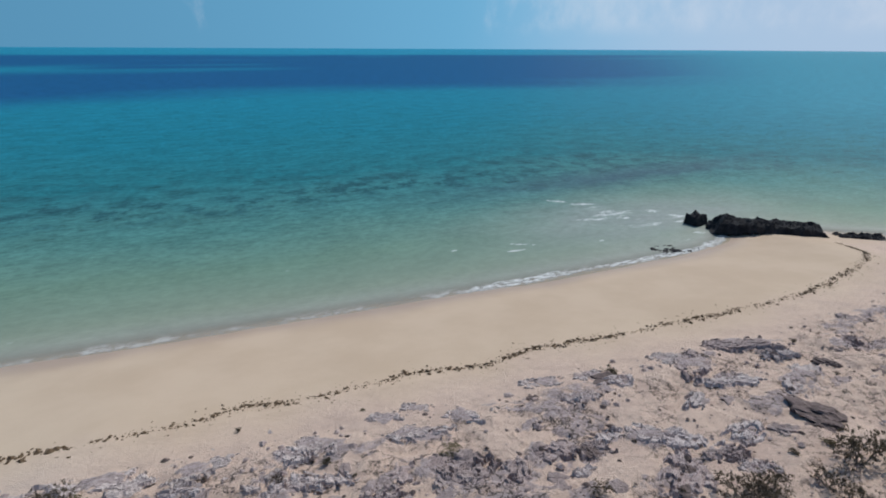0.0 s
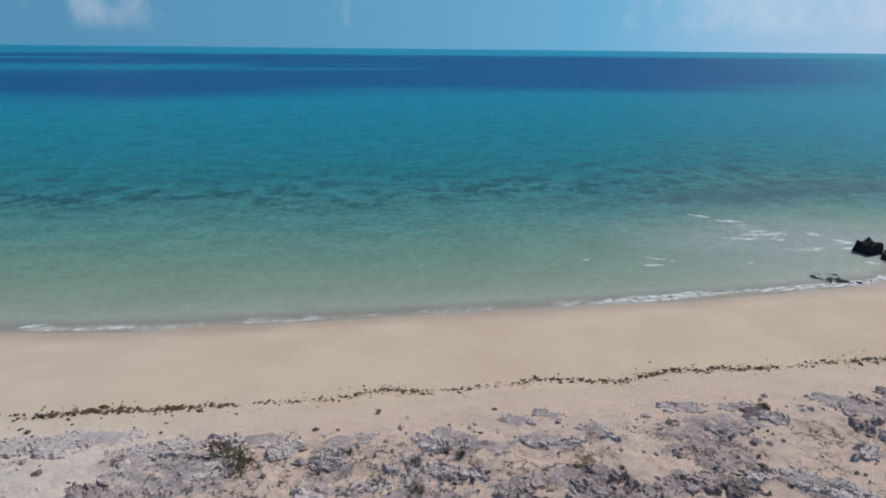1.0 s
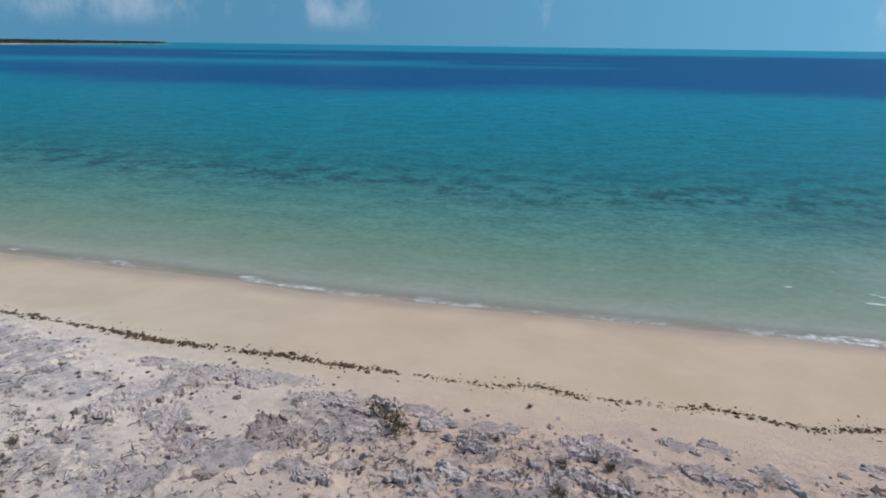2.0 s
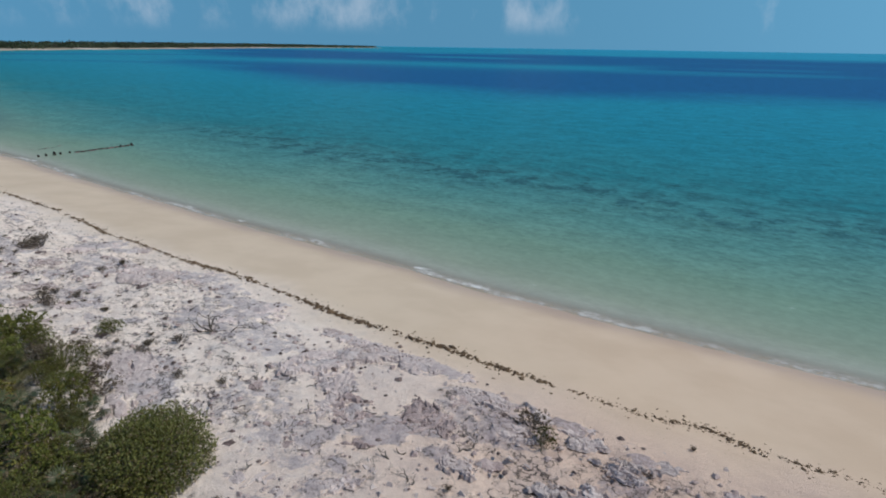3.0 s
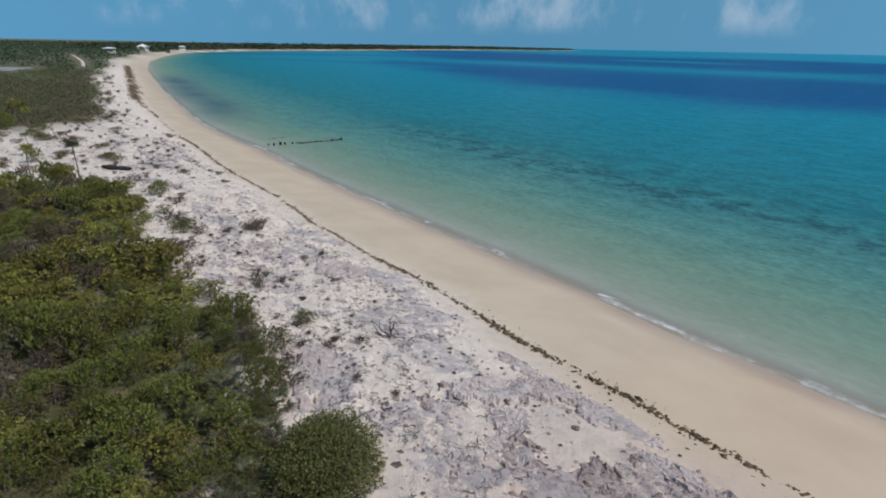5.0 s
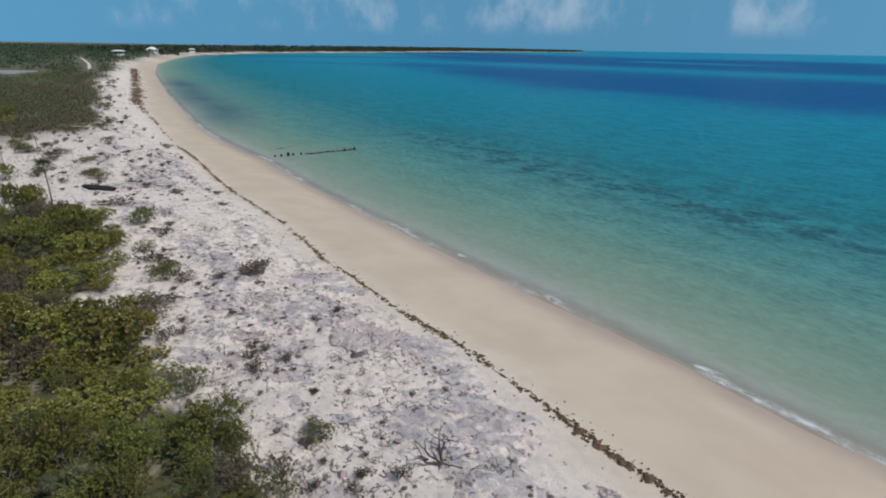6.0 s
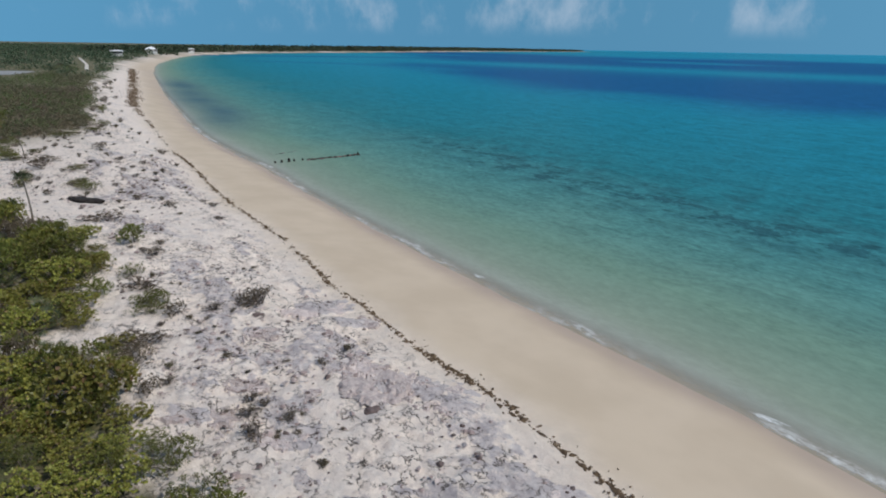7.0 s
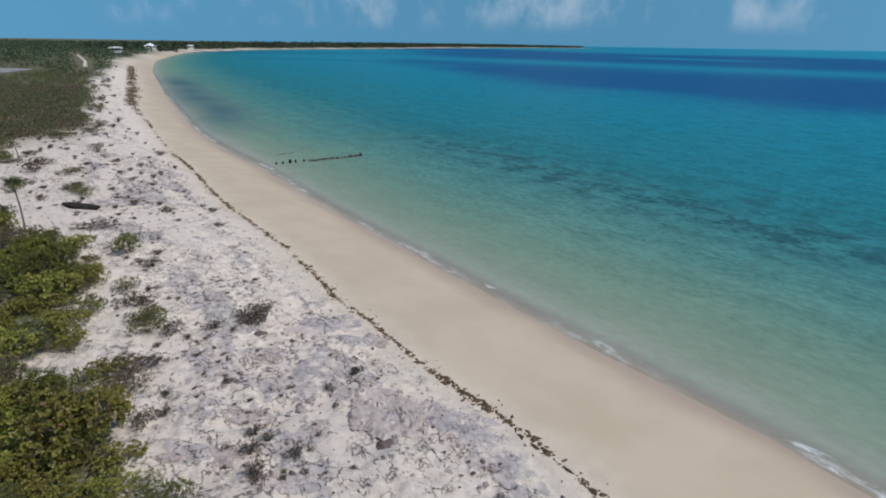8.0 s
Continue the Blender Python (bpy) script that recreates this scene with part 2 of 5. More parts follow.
def plates(x, y, sd):
    """Bare limestone between the sand: 0 sand, 1 rock."""
    west = 1.3 * smooth(-12, -22, x)
    zone = smooth(8.6, 10.2, sd + west) * (1 - 0.6 * smooth(14.5, 18, sd)) * (1 - smooth(90, 220, np.abs(x + 10)))
    zone = zone * (1 - smooth(-7, 5, x) * smooth(11.4, 9.8, sd + 0.8 * (fbm(x * 0.4, y * 0.4, 73, 2) - 0.5)))
    n = fbm(x * 0.33 + 3.1, y * 0.55, 11, 5, 0.55) + 0.16 * (fbm(x * 3.1, y * 3.7, 31, 3) - 0.5)
    rock = 0.8 * smooth(0.53, 0.57, n - 0.10 * (1 - zone)) * zone
    slab = 0.9 * np.exp(-(((x + 16.7) / 2.1) ** 2 + ((y - 8.8) / 1.35) ** 2) ** 2)
    return np.clip(np.maximum(np.maximum(rock, slab), smooth(0.0, 0.22, crust_field(x, y))), 0, 1)


def height(x, y, sd):
    beach = np.clip(sd, 0, 8) * 0.132
    bank = 0.62 * smooth(7.6, 12, sd) + 0.5 * smooth(11, 18, sd)
    z = beach + bank
    z = np.where(sd < 0, np.maximum(sd * 0.085, -1.2 + 0.012 * sd), z)
    z = np.maximum(z, -6)
    dune = smooth(9, 16, sd)
    z = z + dune * 0.30 * (fbm(x * 0.16, y * 0.16, 3, 3) - 0.5) + smooth(8, 11, sd) * 0.10 * (fbm(x * 0.9, y * 0.9, 8, 3) - 0.5)
    z = z + np.where(sd > 0, 0.02 * (fbm(x * 0.5, y * 0.5, 77, 2) - 0.5), 0) * smooth(0.5, 2, sd)
    return z


def ground_at(x, y):
    a, b = np.array([float(x)]), np.array([float(y)])
    return float(height(a, b, inland(a, b))[0])


def spread(lo, a, b, hi, step, growth):
    """Grid lines: even from a to b, then wider and wider out to lo and hi."""
    mid = list(np.arange(a, b + step / 2, step))
    left, s, v = [], step, a
    while v > lo:
        s *= growth
        v -= s
        left.append(max(v, lo))
    right, s, v = [], step, mid[-1]
    while v < hi:
        s *= growth
        v += s
        right.append(min(v, hi))
    return np.array(left[::-1] + mid + right)


def sheet(xs, ys):
    gx, gy = np.meshgrid(xs, ys)
    n, m = len(xs), len(ys)
    i = np.arange((m - 1) * (n - 1))
    a = i // (n - 1) * n + i % (n - 1)
    return gx.ravel(), gy.ravel(), np.stack([a, a + 1, a + n + 1, a + n], 1)


def fast_mesh(name, verts, faces, attributes=(), smooth_shade=True):
    me = bpy.data.meshes.new(name)
    verts, faces = np.asarray(verts, np.float32), np.asarray(faces, np.int32)
    me.vertices.add(len(verts))
    me.vertices.foreach_set("co", verts.ravel())
    k = faces.shape[1]
    me.loops.add(faces.size)
    me.loops.foreach_set("vertex_index", faces.ravel())
    me.polygons.add(len(faces))
    me.polygons.foreach_set("loop_start", np.arange(0, faces.size, k, dtype=np.int32))
    me.update(calc_edges=True)
    me.polygons.foreach_set("use_smooth", np.full(len(faces), smooth_shade))
    for key, values in attributes:
        me.attributes.new(key, "FLOAT", "POINT").data.foreach_set("value", np.asarray(values, np.float32))
    me.validate()
    return me


# ---- materials ----
def material(name):
    m = bpy.data.materials.new(name)
    m.use_nodes = True
    add, link = nodes_of(m.node_tree)
    out = add("ShaderNodeOutputMaterial")
    return m, add, link, out


def mix_rgb(add, link, fac, a, b, blend="MIX"):
    n = add("ShaderNodeMix", data_type="RGBA", blend_type=blend)
    for socket, v in ((n.inputs[0], fac), (n.inputs[6], a), (n.inputs[7], b)):
        if isinstance(v, (int, float)):
            socket.default_value = v
        elif isinstance(v, tuple):
            socket.default_value = (*v, 1)
        else:
            link(v, socket)
    return n.outputs[2]


def calc(add, link, op, a, b=0.0, clamp=False):
    n = add("ShaderNodeMath", operation=op, use_clamp=clamp)
    for socket, v in ((n.inputs[0], a), (n.inputs[1], b)):
        if isinstance(v, (int, float)):
            socket.default_value = v
        else:
            link(v, socket)
    return n.outputs[0]


def step_of(add, link, v, lo, hi, a=0.0, b=1.0):
    n = add("ShaderNodeMapRange", interpolation_type="SMOOTHSTEP")
    for key, value in (("From Min", lo), ("From Max", hi), ("To Min", a), ("To Max", b)):
        n.inputs[key].default_value = value
    link(v, n.inputs["Value"])
    return n.outputs[0]


def noise_of(add, link, scale, detail=4.0, rough=0.55, squash=None):
    tc = add("ShaderNodeNewGeometry")
    n = add("ShaderNodeTexNoise", Scale=scale, Detail=detail, Roughness=rough)
    if squash:
        mp = add("ShaderNodeMapping")
        mp.inputs["Scale"].default_value = squash
        link(tc.outputs["Position"], mp.inputs["Vector"])
        link(mp.outputs[0], n.inputs["Vector"])
    else:
        link(tc.outputs["Position"], n.inputs["Vector"])
    return n.outputs[0]


def attr(add, name):
    return add("ShaderNodeAttribute", attribute_name=name).outputs["Fac"]


def ground_material():
    m, add, link, out = material("sand_and_limestone")
    big, mid, fine = noise_of(add, link, 0.35, 3), noise_of(add, link, 2.6, 5), noise_of(add, link, 28.0, 6, 0.65)
    patch, crumb = noise_of(add, link, 0.9, 9, 0.70), noise_of(add, link, 7.0, 7, 0.72)
    loose = attr(add, "white")
    tan = mix_rgb(add, link, step_of(add, link, big, 0.3, 0.7), (0.545, 0.412, 0.297), (0.60, 0.462, 0.34))
    tan = mix_rgb(add, link, attr(add, "warm"), mix_rgb(add, link, step_of(add, link, big, 0.3, 0.7), (0.535, 0.428, 0.316), (0.588, 0.475, 0.356)), tan)
    white = mix_rgb(add, link, step_of(add, link, mid, 0.3, 0.7), (0.735, 0.622, 0.54), (0.84, 0.73, 0.635))
    white = mix_rgb(add, link, step_of(add, link, patch, 0.48, 0.66, 0, 0.6), white, (0.57, 0.515, 0.485))
    white = mix_rgb(add, link, step_of(add, link, crumb, 0.58, 0.72, 0, 0.28), white, (0.33, 0.28, 0.26))
    white = mix_rgb(add, link, step_of(add, link, crumb, 0.30, 0.42, 0.5, 0), white, (0.80, 0.73, 0.66))
    warm = mix_rgb(add, link, step_of(add, link, patch, 0.40, 0.64), (0.67, 0.502, 0.402), (0.60, 0.443, 0.362))
    warm = mix_rgb(add, link, step_of(add, link, crumb, 0.57, 0.70, 0, 0.4), warm, (0.24, 0.19, 0.165))
    white = mix_rgb(add, link, attr(add, "warm"), white, warm)
    sand = mix_rgb(add, link, loose, tan, white)
    speck = step_of(add, link, fine, 0.56, 0.70, 0, 1)
    sand = mix_rgb(add, link, calc(add, link, "MULTIPLY", speck, calc(add, link, "MULTIPLY", loose, 0.4)), sand, (0.22, 0.18, 0.15))
    stone = mix_rgb(add, link, step_of(add, link, mid, 0.3, 0.7), (0.41, 0.36, 0.365), (0.56, 0.505, 0.495))
    stone = mix_rgb(add, link, step_of(add, link, crumb, 0.52, 0.66, 0, 0.6), stone, (0.19, 0.165, 0.17))
    stone = mix_rgb(add, link, step_of(add, link, crumb, 0.32, 0.44, 0.6, 0), stone, (0.62, 0.565, 0.52))
    stone = mix_rgb(add, link, calc(add, link, "MULTIPLY", attr(add, "warm"), 0.75), stone, mix_rgb(add, link, step_of(add, link, crumb, 0.4, 0.6), (0.42, 0.335, 0.335), (0.24, 0.185, 0.185)))
    broken = noise_of(add, link, 1.7, 10, 0.76)
    ragged = calc(add, link, "ADD", attr(add, "rock"), calc(add, link, "MULTIPLY", calc(add, link, "SUBTRACT", broken, 0.5), 2.2))
    bare = calc(add, link, "MULTIPLY", step_of(add, link, ragged, 0.55, 0.85), step_of(add, link, attr(add, "rock"), 0.02, 0.3))
    col = mix_rgb(add, link, calc(add, link, "MULTIPLY", bare, 0.85), sand, stone)
    # cracks between the plates, the shade in them painted dark
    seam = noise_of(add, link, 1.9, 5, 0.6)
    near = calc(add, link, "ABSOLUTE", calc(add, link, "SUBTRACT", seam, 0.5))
    shaded_crack = calc(add, link, "MULTIPLY", step_of(add, link, near, 0.009, 0.026, 1, 0), step_of(add, link, patch, 0.44, 0.54))
    shaded_crack = calc(add, link, "MULTIPLY", shaded_crack, attr(add, "stony"))
    col = mix_rgb(add, link, calc(add, link, "MULTIPLY", shaded_crack, 0.85), col, (0.085, 0.07, 0.06))
    litter = mix_rgb(add, link, step_of(add, link, mid, 0.35, 0.65), (0.085, 0.095, 0.036), (0.15, 0.125, 0.07))
    litter = mix_rgb(add, link, step_of(add, link, patch, 0.50, 0.62, 0, 0.7), litter, (0.36, 0.31, 0.25))
    col = mix_rgb(add, link, attr(add, "green"), col, litter)
    wet = attr(add, "wet")
    col = mix_rgb(add, link, wet, col, mix_rgb(add, link, 0.46, col, (0.32, 0.225, 0.19)))
    bsdf = add("ShaderNodeBsdfPrincipled")
    link(col, bsdf.inputs["Base Color"])
    link(calc(add, link, "SUBTRACT", 0.92, calc(add, link, "MULTIPLY", wet, 0.5)), bsdf.inputs["Roughness"])
    bsdf.inputs["Specular IOR Level"].default_value = 0.25
    bump = add("ShaderNodeBump", Strength=0.8, Distance=0.07)
    relief = calc(add, link, "ADD", calc(add, link, "ADD", calc(add, link, "MULTIPLY", fine, 0.35), mid), calc(add, link, "SUBTRACT", crumb, calc(add, link, "MULTIPLY", shaded_crack, 0.6)))
    link(calc(add, link, "MULTIPLY", relief, calc(add, link, "ADD", calc(add, link, "MULTIPLY", attr(add, "white"), 0.9), 0.12)), bump.inputs["Height"])
    link(bump.outputs[0], bsdf.inputs["Normal"])
    link(bsdf.outputs[0], out.inputs["Surface"])
    return m


def water_material():
    m, add, link, out = material("lagoon_water")
    off = attr(add, "off")
    wob = noise_of(add, link, 0.05, 4, 0.6)
    o = calc(add, link, "MULTIPLY", off, calc(add, link, "ADD", 0.72, calc(add, link, "MULTIPLY", wob, 0.56)))
    ramp = add("ShaderNodeValToRGB")
    link(calc(add, link, "DIVIDE", calc(add, link, "LOGARITHM", calc(add, link, "ADD", o, 1.0), 10.0), 3.5), ramp.inputs[0])
    stops = [(0.5, (0.41, 0.40, 0.355)), (3, (0.262, 0.322, 0.244)), (8, (0.170, 0.282, 0.210)), (16, (0.088, 0.240, 0.216)), (32, (0.022, 0.188, 0.220)),
             (60, (0.013, 0.202, 0.272)), (110, (0.012, 0.222, 0.322)), (600, (0.013, 0.232, 0.36)), (1400, (0.022, 0.275, 0.43))]
    el = ramp.color_ramp.elements
    while len(el) < len(stops):
        el.new(0.5)
    for e, (d, c) in zip(el, stops):
        e.position, e.color = math.log10(d + 1) / 3.5, (*c, 1)
    col = ramp.outputs[0]
    # deep channel and its light streak
    deep = attr(add, "deep")
    col = mix_rgb(add, link, calc(add, link, "MULTIPLY", deep, 0.93), col, (0.010, 0.092, 0.245))
    # sea grass
    g = noise_of(add, link, 0.36, 8, 0.74)
    weed = calc(add, link, "MULTIPLY", attr(add, "weed"), step_of(add, link, g, 0.44, 0.62), clamp=True)
    col = mix_rgb(add, link, calc(add, link, "MULTIPLY", weed, 0.8), col, (0.022, 0.085, 0.10))
    col = mix_rgb(add, link, calc(add, link, "MULTIPLY", attr(add, "bed"), 0.85, True), col, (0.06, 0.125, 0.16))
    # sunward water: the sun's brightening mixed into the colour
    col = mix_rgb(add, link, attr(add, "sun_glint"), col, (0.035, 0.30, 0.41))
    col = mix_rgb(add, link, attr(add, "churn"), col, (0.325, 0.355, 0.335))
    # ripple light and dark, multiplied into the water's colour
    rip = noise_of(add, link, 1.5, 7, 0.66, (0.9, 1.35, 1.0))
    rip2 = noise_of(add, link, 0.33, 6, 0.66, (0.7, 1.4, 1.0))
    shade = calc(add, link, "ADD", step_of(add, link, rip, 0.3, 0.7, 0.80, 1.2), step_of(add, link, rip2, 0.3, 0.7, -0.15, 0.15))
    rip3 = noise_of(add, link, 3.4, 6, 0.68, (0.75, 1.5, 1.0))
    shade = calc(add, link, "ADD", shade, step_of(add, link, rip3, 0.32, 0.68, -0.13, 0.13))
    # short dark backs of wavelets over the deeper sand, their shade painted in
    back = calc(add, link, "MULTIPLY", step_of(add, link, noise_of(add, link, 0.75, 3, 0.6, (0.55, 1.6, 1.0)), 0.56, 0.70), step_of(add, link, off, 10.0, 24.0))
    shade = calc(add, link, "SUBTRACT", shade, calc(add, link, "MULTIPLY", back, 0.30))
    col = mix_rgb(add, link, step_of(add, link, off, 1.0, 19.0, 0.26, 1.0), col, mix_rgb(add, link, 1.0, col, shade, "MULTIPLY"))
    diff = add("ShaderNodeBsdfDiffuse")
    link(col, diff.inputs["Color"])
    gloss = add("ShaderNodeBsdfGlossy", Roughness=0.22)
    bump = add("ShaderNodeBump", Strength=0.35, Distance=0.35)
    link(calc(add, link, "ADD", rip, calc(add, link, "MULTIPLY", rip2, 1.5)), bump.inputs["Height"])
    link(bump.outputs[0], gloss.inputs["Normal"])
    fres = add("ShaderNodeFresnel", IOR=1.33)
    link(bump.outputs[0], fres.inputs["Normal"])
    body = add("ShaderNodeMixShader")
    link(calc(add, link, "MINIMUM", calc(add, link, "MULTIPLY", fres.outputs[0], 0.6), 0.10), body.inputs[0])
    link(diff.outputs[0], body.inputs[1]), link(gloss.outputs[0], body.inputs[2])
    # the thin edge lets the sand show through
    clear = add("ShaderNodeBsdfTransparent", Color=(0.90, 0.93, 0.88, 1))
    edge = add("ShaderNodeMixShader")
    link(step_of(add, link, off, -0.25, 1.7, 0.15, 0.97), edge.inputs[0])
    link(clear.outputs[0], edge.inputs[1]), link(body.outputs[0], edge.inputs[2])
    # foam: the swash line, and the breaking wavelets off the rocks
    lace = noise_of(add, link, 1.6, 7, 0.72, (0.7, 1.3, 1.0))
    line_at = noise_of(add, link, 0.22, 4, 0.6)
    shift = calc(add, link, "SUBTRACT", off, calc(add, link, "MULTIPLY", calc(add, link, "SUBTRACT", line_at, 0.42), 1.9))
    swash = calc(add, link, "MULTIPLY", step_of(add, link, shift, -0.22, 0.05), step_of(add, link, shift, 0.08, 0.75, 1, 0))
    swash = calc(add, link, "MULTIPLY", swash, step_of(add, link, lace, 0.38, 0.66))
    run = noise_of(add, link, 0.11, 3, 0.6)
    swash = calc(add, link, "MULTIPLY", swash, step_of(add, link, run, 0.38, 0.62, 0.12, 0.9))
    crest = noise_of(add, link, 0.42, 6, 0.66, (0.42, 1.5, 1.0))
    breaks = step_of(add, link, calc(add, link, "ADD", crest, calc(add, link, "MULTIPLY", calc(add, link, "SUBTRACT", attr(add, "breaks"), 1.0), 0.45)), 0.38, 0.50)
    breaks = calc(add, link, "MULTIPLY", breaks, step_of(add, link, noise_of(add, link, 3.2, 6, 0.72, (0.6, 1.3, 1.0)), 0.38, 0.60))
    foam = add("ShaderNodeBsdfDiffuse", Color=(0.82, 0.84, 0.84, 1))
    top = add("ShaderNodeMixShader")
    link(calc(add, link, "MULTIPLY", calc(add, link, "MAXIMUM", swash, breaks), 0.75), top.inputs[0])
    link(edge.outputs[0], top.inputs[1]), link(foam.outputs[0], top.inputs[2])
    link(top.outputs[0], out.inputs["Surface"])
    return m


def rough_material(name, a, b, scale=6.0, dark=None, rough=0.9, bump_size=0.02, vary=0.15):
    """Stone, bark, driftwood or weed: two colours in broad noise, dark pits in fine noise, each piece a little different."""
    m, add, link, out = material(name)
    mid, fine = noise_of(add, link, scale, 5), noise_of(add, link, scale * 7, 5, 0.65)
    col = mix_rgb(add, link, step_of(add, link, mid, 0.3, 0.7), a, b)
    if dark:
        col = mix_rgb(add, link, step_of(add, link, fine, 0.5, 0.7, 0, 0.75), col, dark)
    info = add("ShaderNodeObjectInfo")
    hsv = add("ShaderNodeHueSaturation")
    link(col, hsv.inputs["Color"])
    value = calc(add, link, "ADD", 1.0 - vary, calc(add, link, "MULTIPLY", info.outputs["Random"], 2 * vary))
    link(value, hsv.inputs["Value"])
    bsdf = add("ShaderNodeBsdfPrincipled", Roughness=rough)
    bsdf.inputs["Specular IOR Level"].default_value = 0.25
    link(hsv.outputs[0], bsdf.inputs["Base Color"])
    bump = add("ShaderNodeBump", Strength=0.7, Distance=bump_size)
    link(calc(add, link, "ADD", mid, fine), bump.inputs["Height"])
    link(bump.outputs[0], bsdf.inputs["Normal"])
    link(bsdf.outputs[0], out.inputs["Surface"])
    return m


def leaf_material(name, a, b, c, share=0.12, gloss=0.45, drift=None):
    """a to b from leaf to leaf, a share of old leaves in c; each shrub a little lighter or yellower."""
    m, add, link, out = material(name)
    geo = add("ShaderNodeNewGeometry")
    each = geo.outputs["Random Per Island"]
    col = mix_rgb(add, link, each, a, b)
    if drift:
        col = mix_rgb(add, link, step_of(add, link, noise_of(add, link, 0.07, 4, 0.6), 0.40, 0.62, 0, 0.85), col, drift)
    old = step_of(add, link, each, 1 - share - 0.01, 1 - share + 0.01)
    col = mix_rgb(add, link, old, col, c)
    info = add("ShaderNodeObjectInfo")
    hsv = add("ShaderNodeHueSaturation")
    link(col, hsv.inputs["Color"])
    link(calc(add, link, "ADD", 0.485, calc(add, link, "MULTIPLY", info.outputs["Random"], 0.03)), hsv.inputs["Hue"])
    link(calc(add, link, "ADD", 0.78, calc(add, link, "MULTIPLY", info.outputs["Random"], 0.44)), hsv.inputs["Value"])
    bsdf = add("ShaderNodeBsdfPrincipled", Roughness=gloss)
    bsdf.inputs["Specular IOR Level"].default_value = 0.3
    link(hsv.outputs[0], bsdf.inputs["Base Color"])
    back = add("ShaderNodeBsdfTranslucent")
    link(hsv.outputs[0], back.inputs["Color"])
    mix = add("ShaderNodeMixShader", Fac=0.28)
    link(bsdf.outputs[0], mix.inputs[1]), link(back.outputs[0], mix.inputs[2])
    link(mix.outputs[0], out.inputs["Surface"])
    return m


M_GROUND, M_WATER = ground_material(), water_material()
M_STONE = rough_material("grey_limestone", (0.330, 0.254, 0.238), (0.465, 0.372, 0.345), 3.0, (0.125, 0.094, 0.088), bump_size=0.05)
M_PALE = rough_material("pale_limestone", (0.465, 0.385, 0.365), (0.62, 0.53, 0.49), 4.0, (0.25, 0.20, 0.19), bump_size=0.03)
# brown stone, darkened so the colour holds the boulders' shaded faces
M_BROWN = rough_material("shaded_brown_limestone", (0.115, 0.084, 0.077), (0.215, 0.160, 0.148), 4.0, (0.07, 0.06, 0.055), bump_size=0.04)
M_BLACK = rough_material("black_rock", (0.012, 0.012, 0.015), (0.045, 0.043, 0.045), 1.6, (0.006, 0.006, 0.007), bump_size=0.12)
M_WEED = rough_material("dry_seaweed", (0.075, 0.048, 0.03), (0.17, 0.115, 0.068), 5.0, (0.02, 0.015, 0.01), bump_size=0.01)
M_WOOD = rough_material("weathered_wood", (0.10, 0.08, 0.065), (0.24, 0.21, 0.185), 8.0, (0.04, 0.032, 0.028), bump_size=0.01)
M_DARKWOOD = rough_material("wet_dark_wood", (0.018, 0.015, 0.014), (0.05, 0.042, 0.036), 4.0, (0.008, 0.008, 0.008), bump_size=0.02)
M_DARKBARK = rough_material("dark_dead_stem", (0.045, 0.036, 0.03), (0.11, 0.09, 0.072), 9.0, (0.025, 0.02, 0.018), bump_size=0.01)
M_BARK = rough_material("grey_bark", (0.14, 0.115, 0.09), (0.27, 0.23, 0.19), 9.0, (0.06, 0.05, 0.04), bump_size=0.01)
M_FINE = leaf_material("fine_dark_leaves", (0.088, 0.098, 0.027), (0.200, 0.196, 0.056), (0.15, 0.112, 0.058), 0.14)
M_ROUND = leaf_material("round_yellow_green_leaves", (0.140, 0.155, 0.032), (0.340, 0.312, 0.072), (0.25, 0.17, 0.08), 0.10)
M_BROAD = leaf_material("broad_green_leaves", (0.098, 0.122, 0.029), (0.240, 0.245, 0.056), (0.19, 0.14, 0.058), 0.12)
M_DRY = leaf_material("grey_brown_leaves", (0.120, 0.092, 0.062), (0.235, 0.182, 0.128), (0.09, 0.07, 0.05), 0.2, 0.8)
M_TUFT = leaf_material("olive_brown_leaves", (0.105, 0.088, 0.05), (0.175, 0.145, 0.085), (0.09, 0.07, 0.05), 0.2, 0.8)
M_FAN = leaf_material("silver_fan_leaves", (0.06, 0.08, 0.034), (0.12, 0.14, 0.07), (0.20, 0.15, 0.08), 0.12)
M_FAR = leaf_material("far_scrub_leaves", (0.09, 0.13, 0.046), (0.16, 0.20, 0.08), (0.18, 0.15, 0.10), 0.14, 0.8, (0.155, 0.14, 0.085))
# darker, greyer green than M_FAR: distance haze put into the leaf colour
M_CAPE = leaf_material("hazed_woodland_leaves", (0.05, 0.08, 0.045), (0.09, 0.122, 0.068), (0.09, 0.08, 0.055), 0.1, 0.8)
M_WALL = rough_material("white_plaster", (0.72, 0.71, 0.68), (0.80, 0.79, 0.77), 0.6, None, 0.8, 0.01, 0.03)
M_ROOF = rough_material("white_roof", (0.74, 0.74, 0.74), (0.82, 0.82, 0.82), 0.8, None, 0.5, 0.01, 0.03)
M_POND = rough_material("shallow_pond", (0.27, 0.26, 0.245), (0.35, 0.335, 0.315), 0.05, None, 0.5, 0.01, 0.03)
M_TRACK = rough_material("pale_sand_track", (0.60, 0.55, 0.48), (0.72, 0.66, 0.58), 0.4, None, 0.9, 0.02, 0.03)
M_PANE = rough_material("dark_window", (0.02, 0.025, 0.03), (0.04, 0.045, 0.05), 1.0, None, 0.2, 0.002, 0.1)


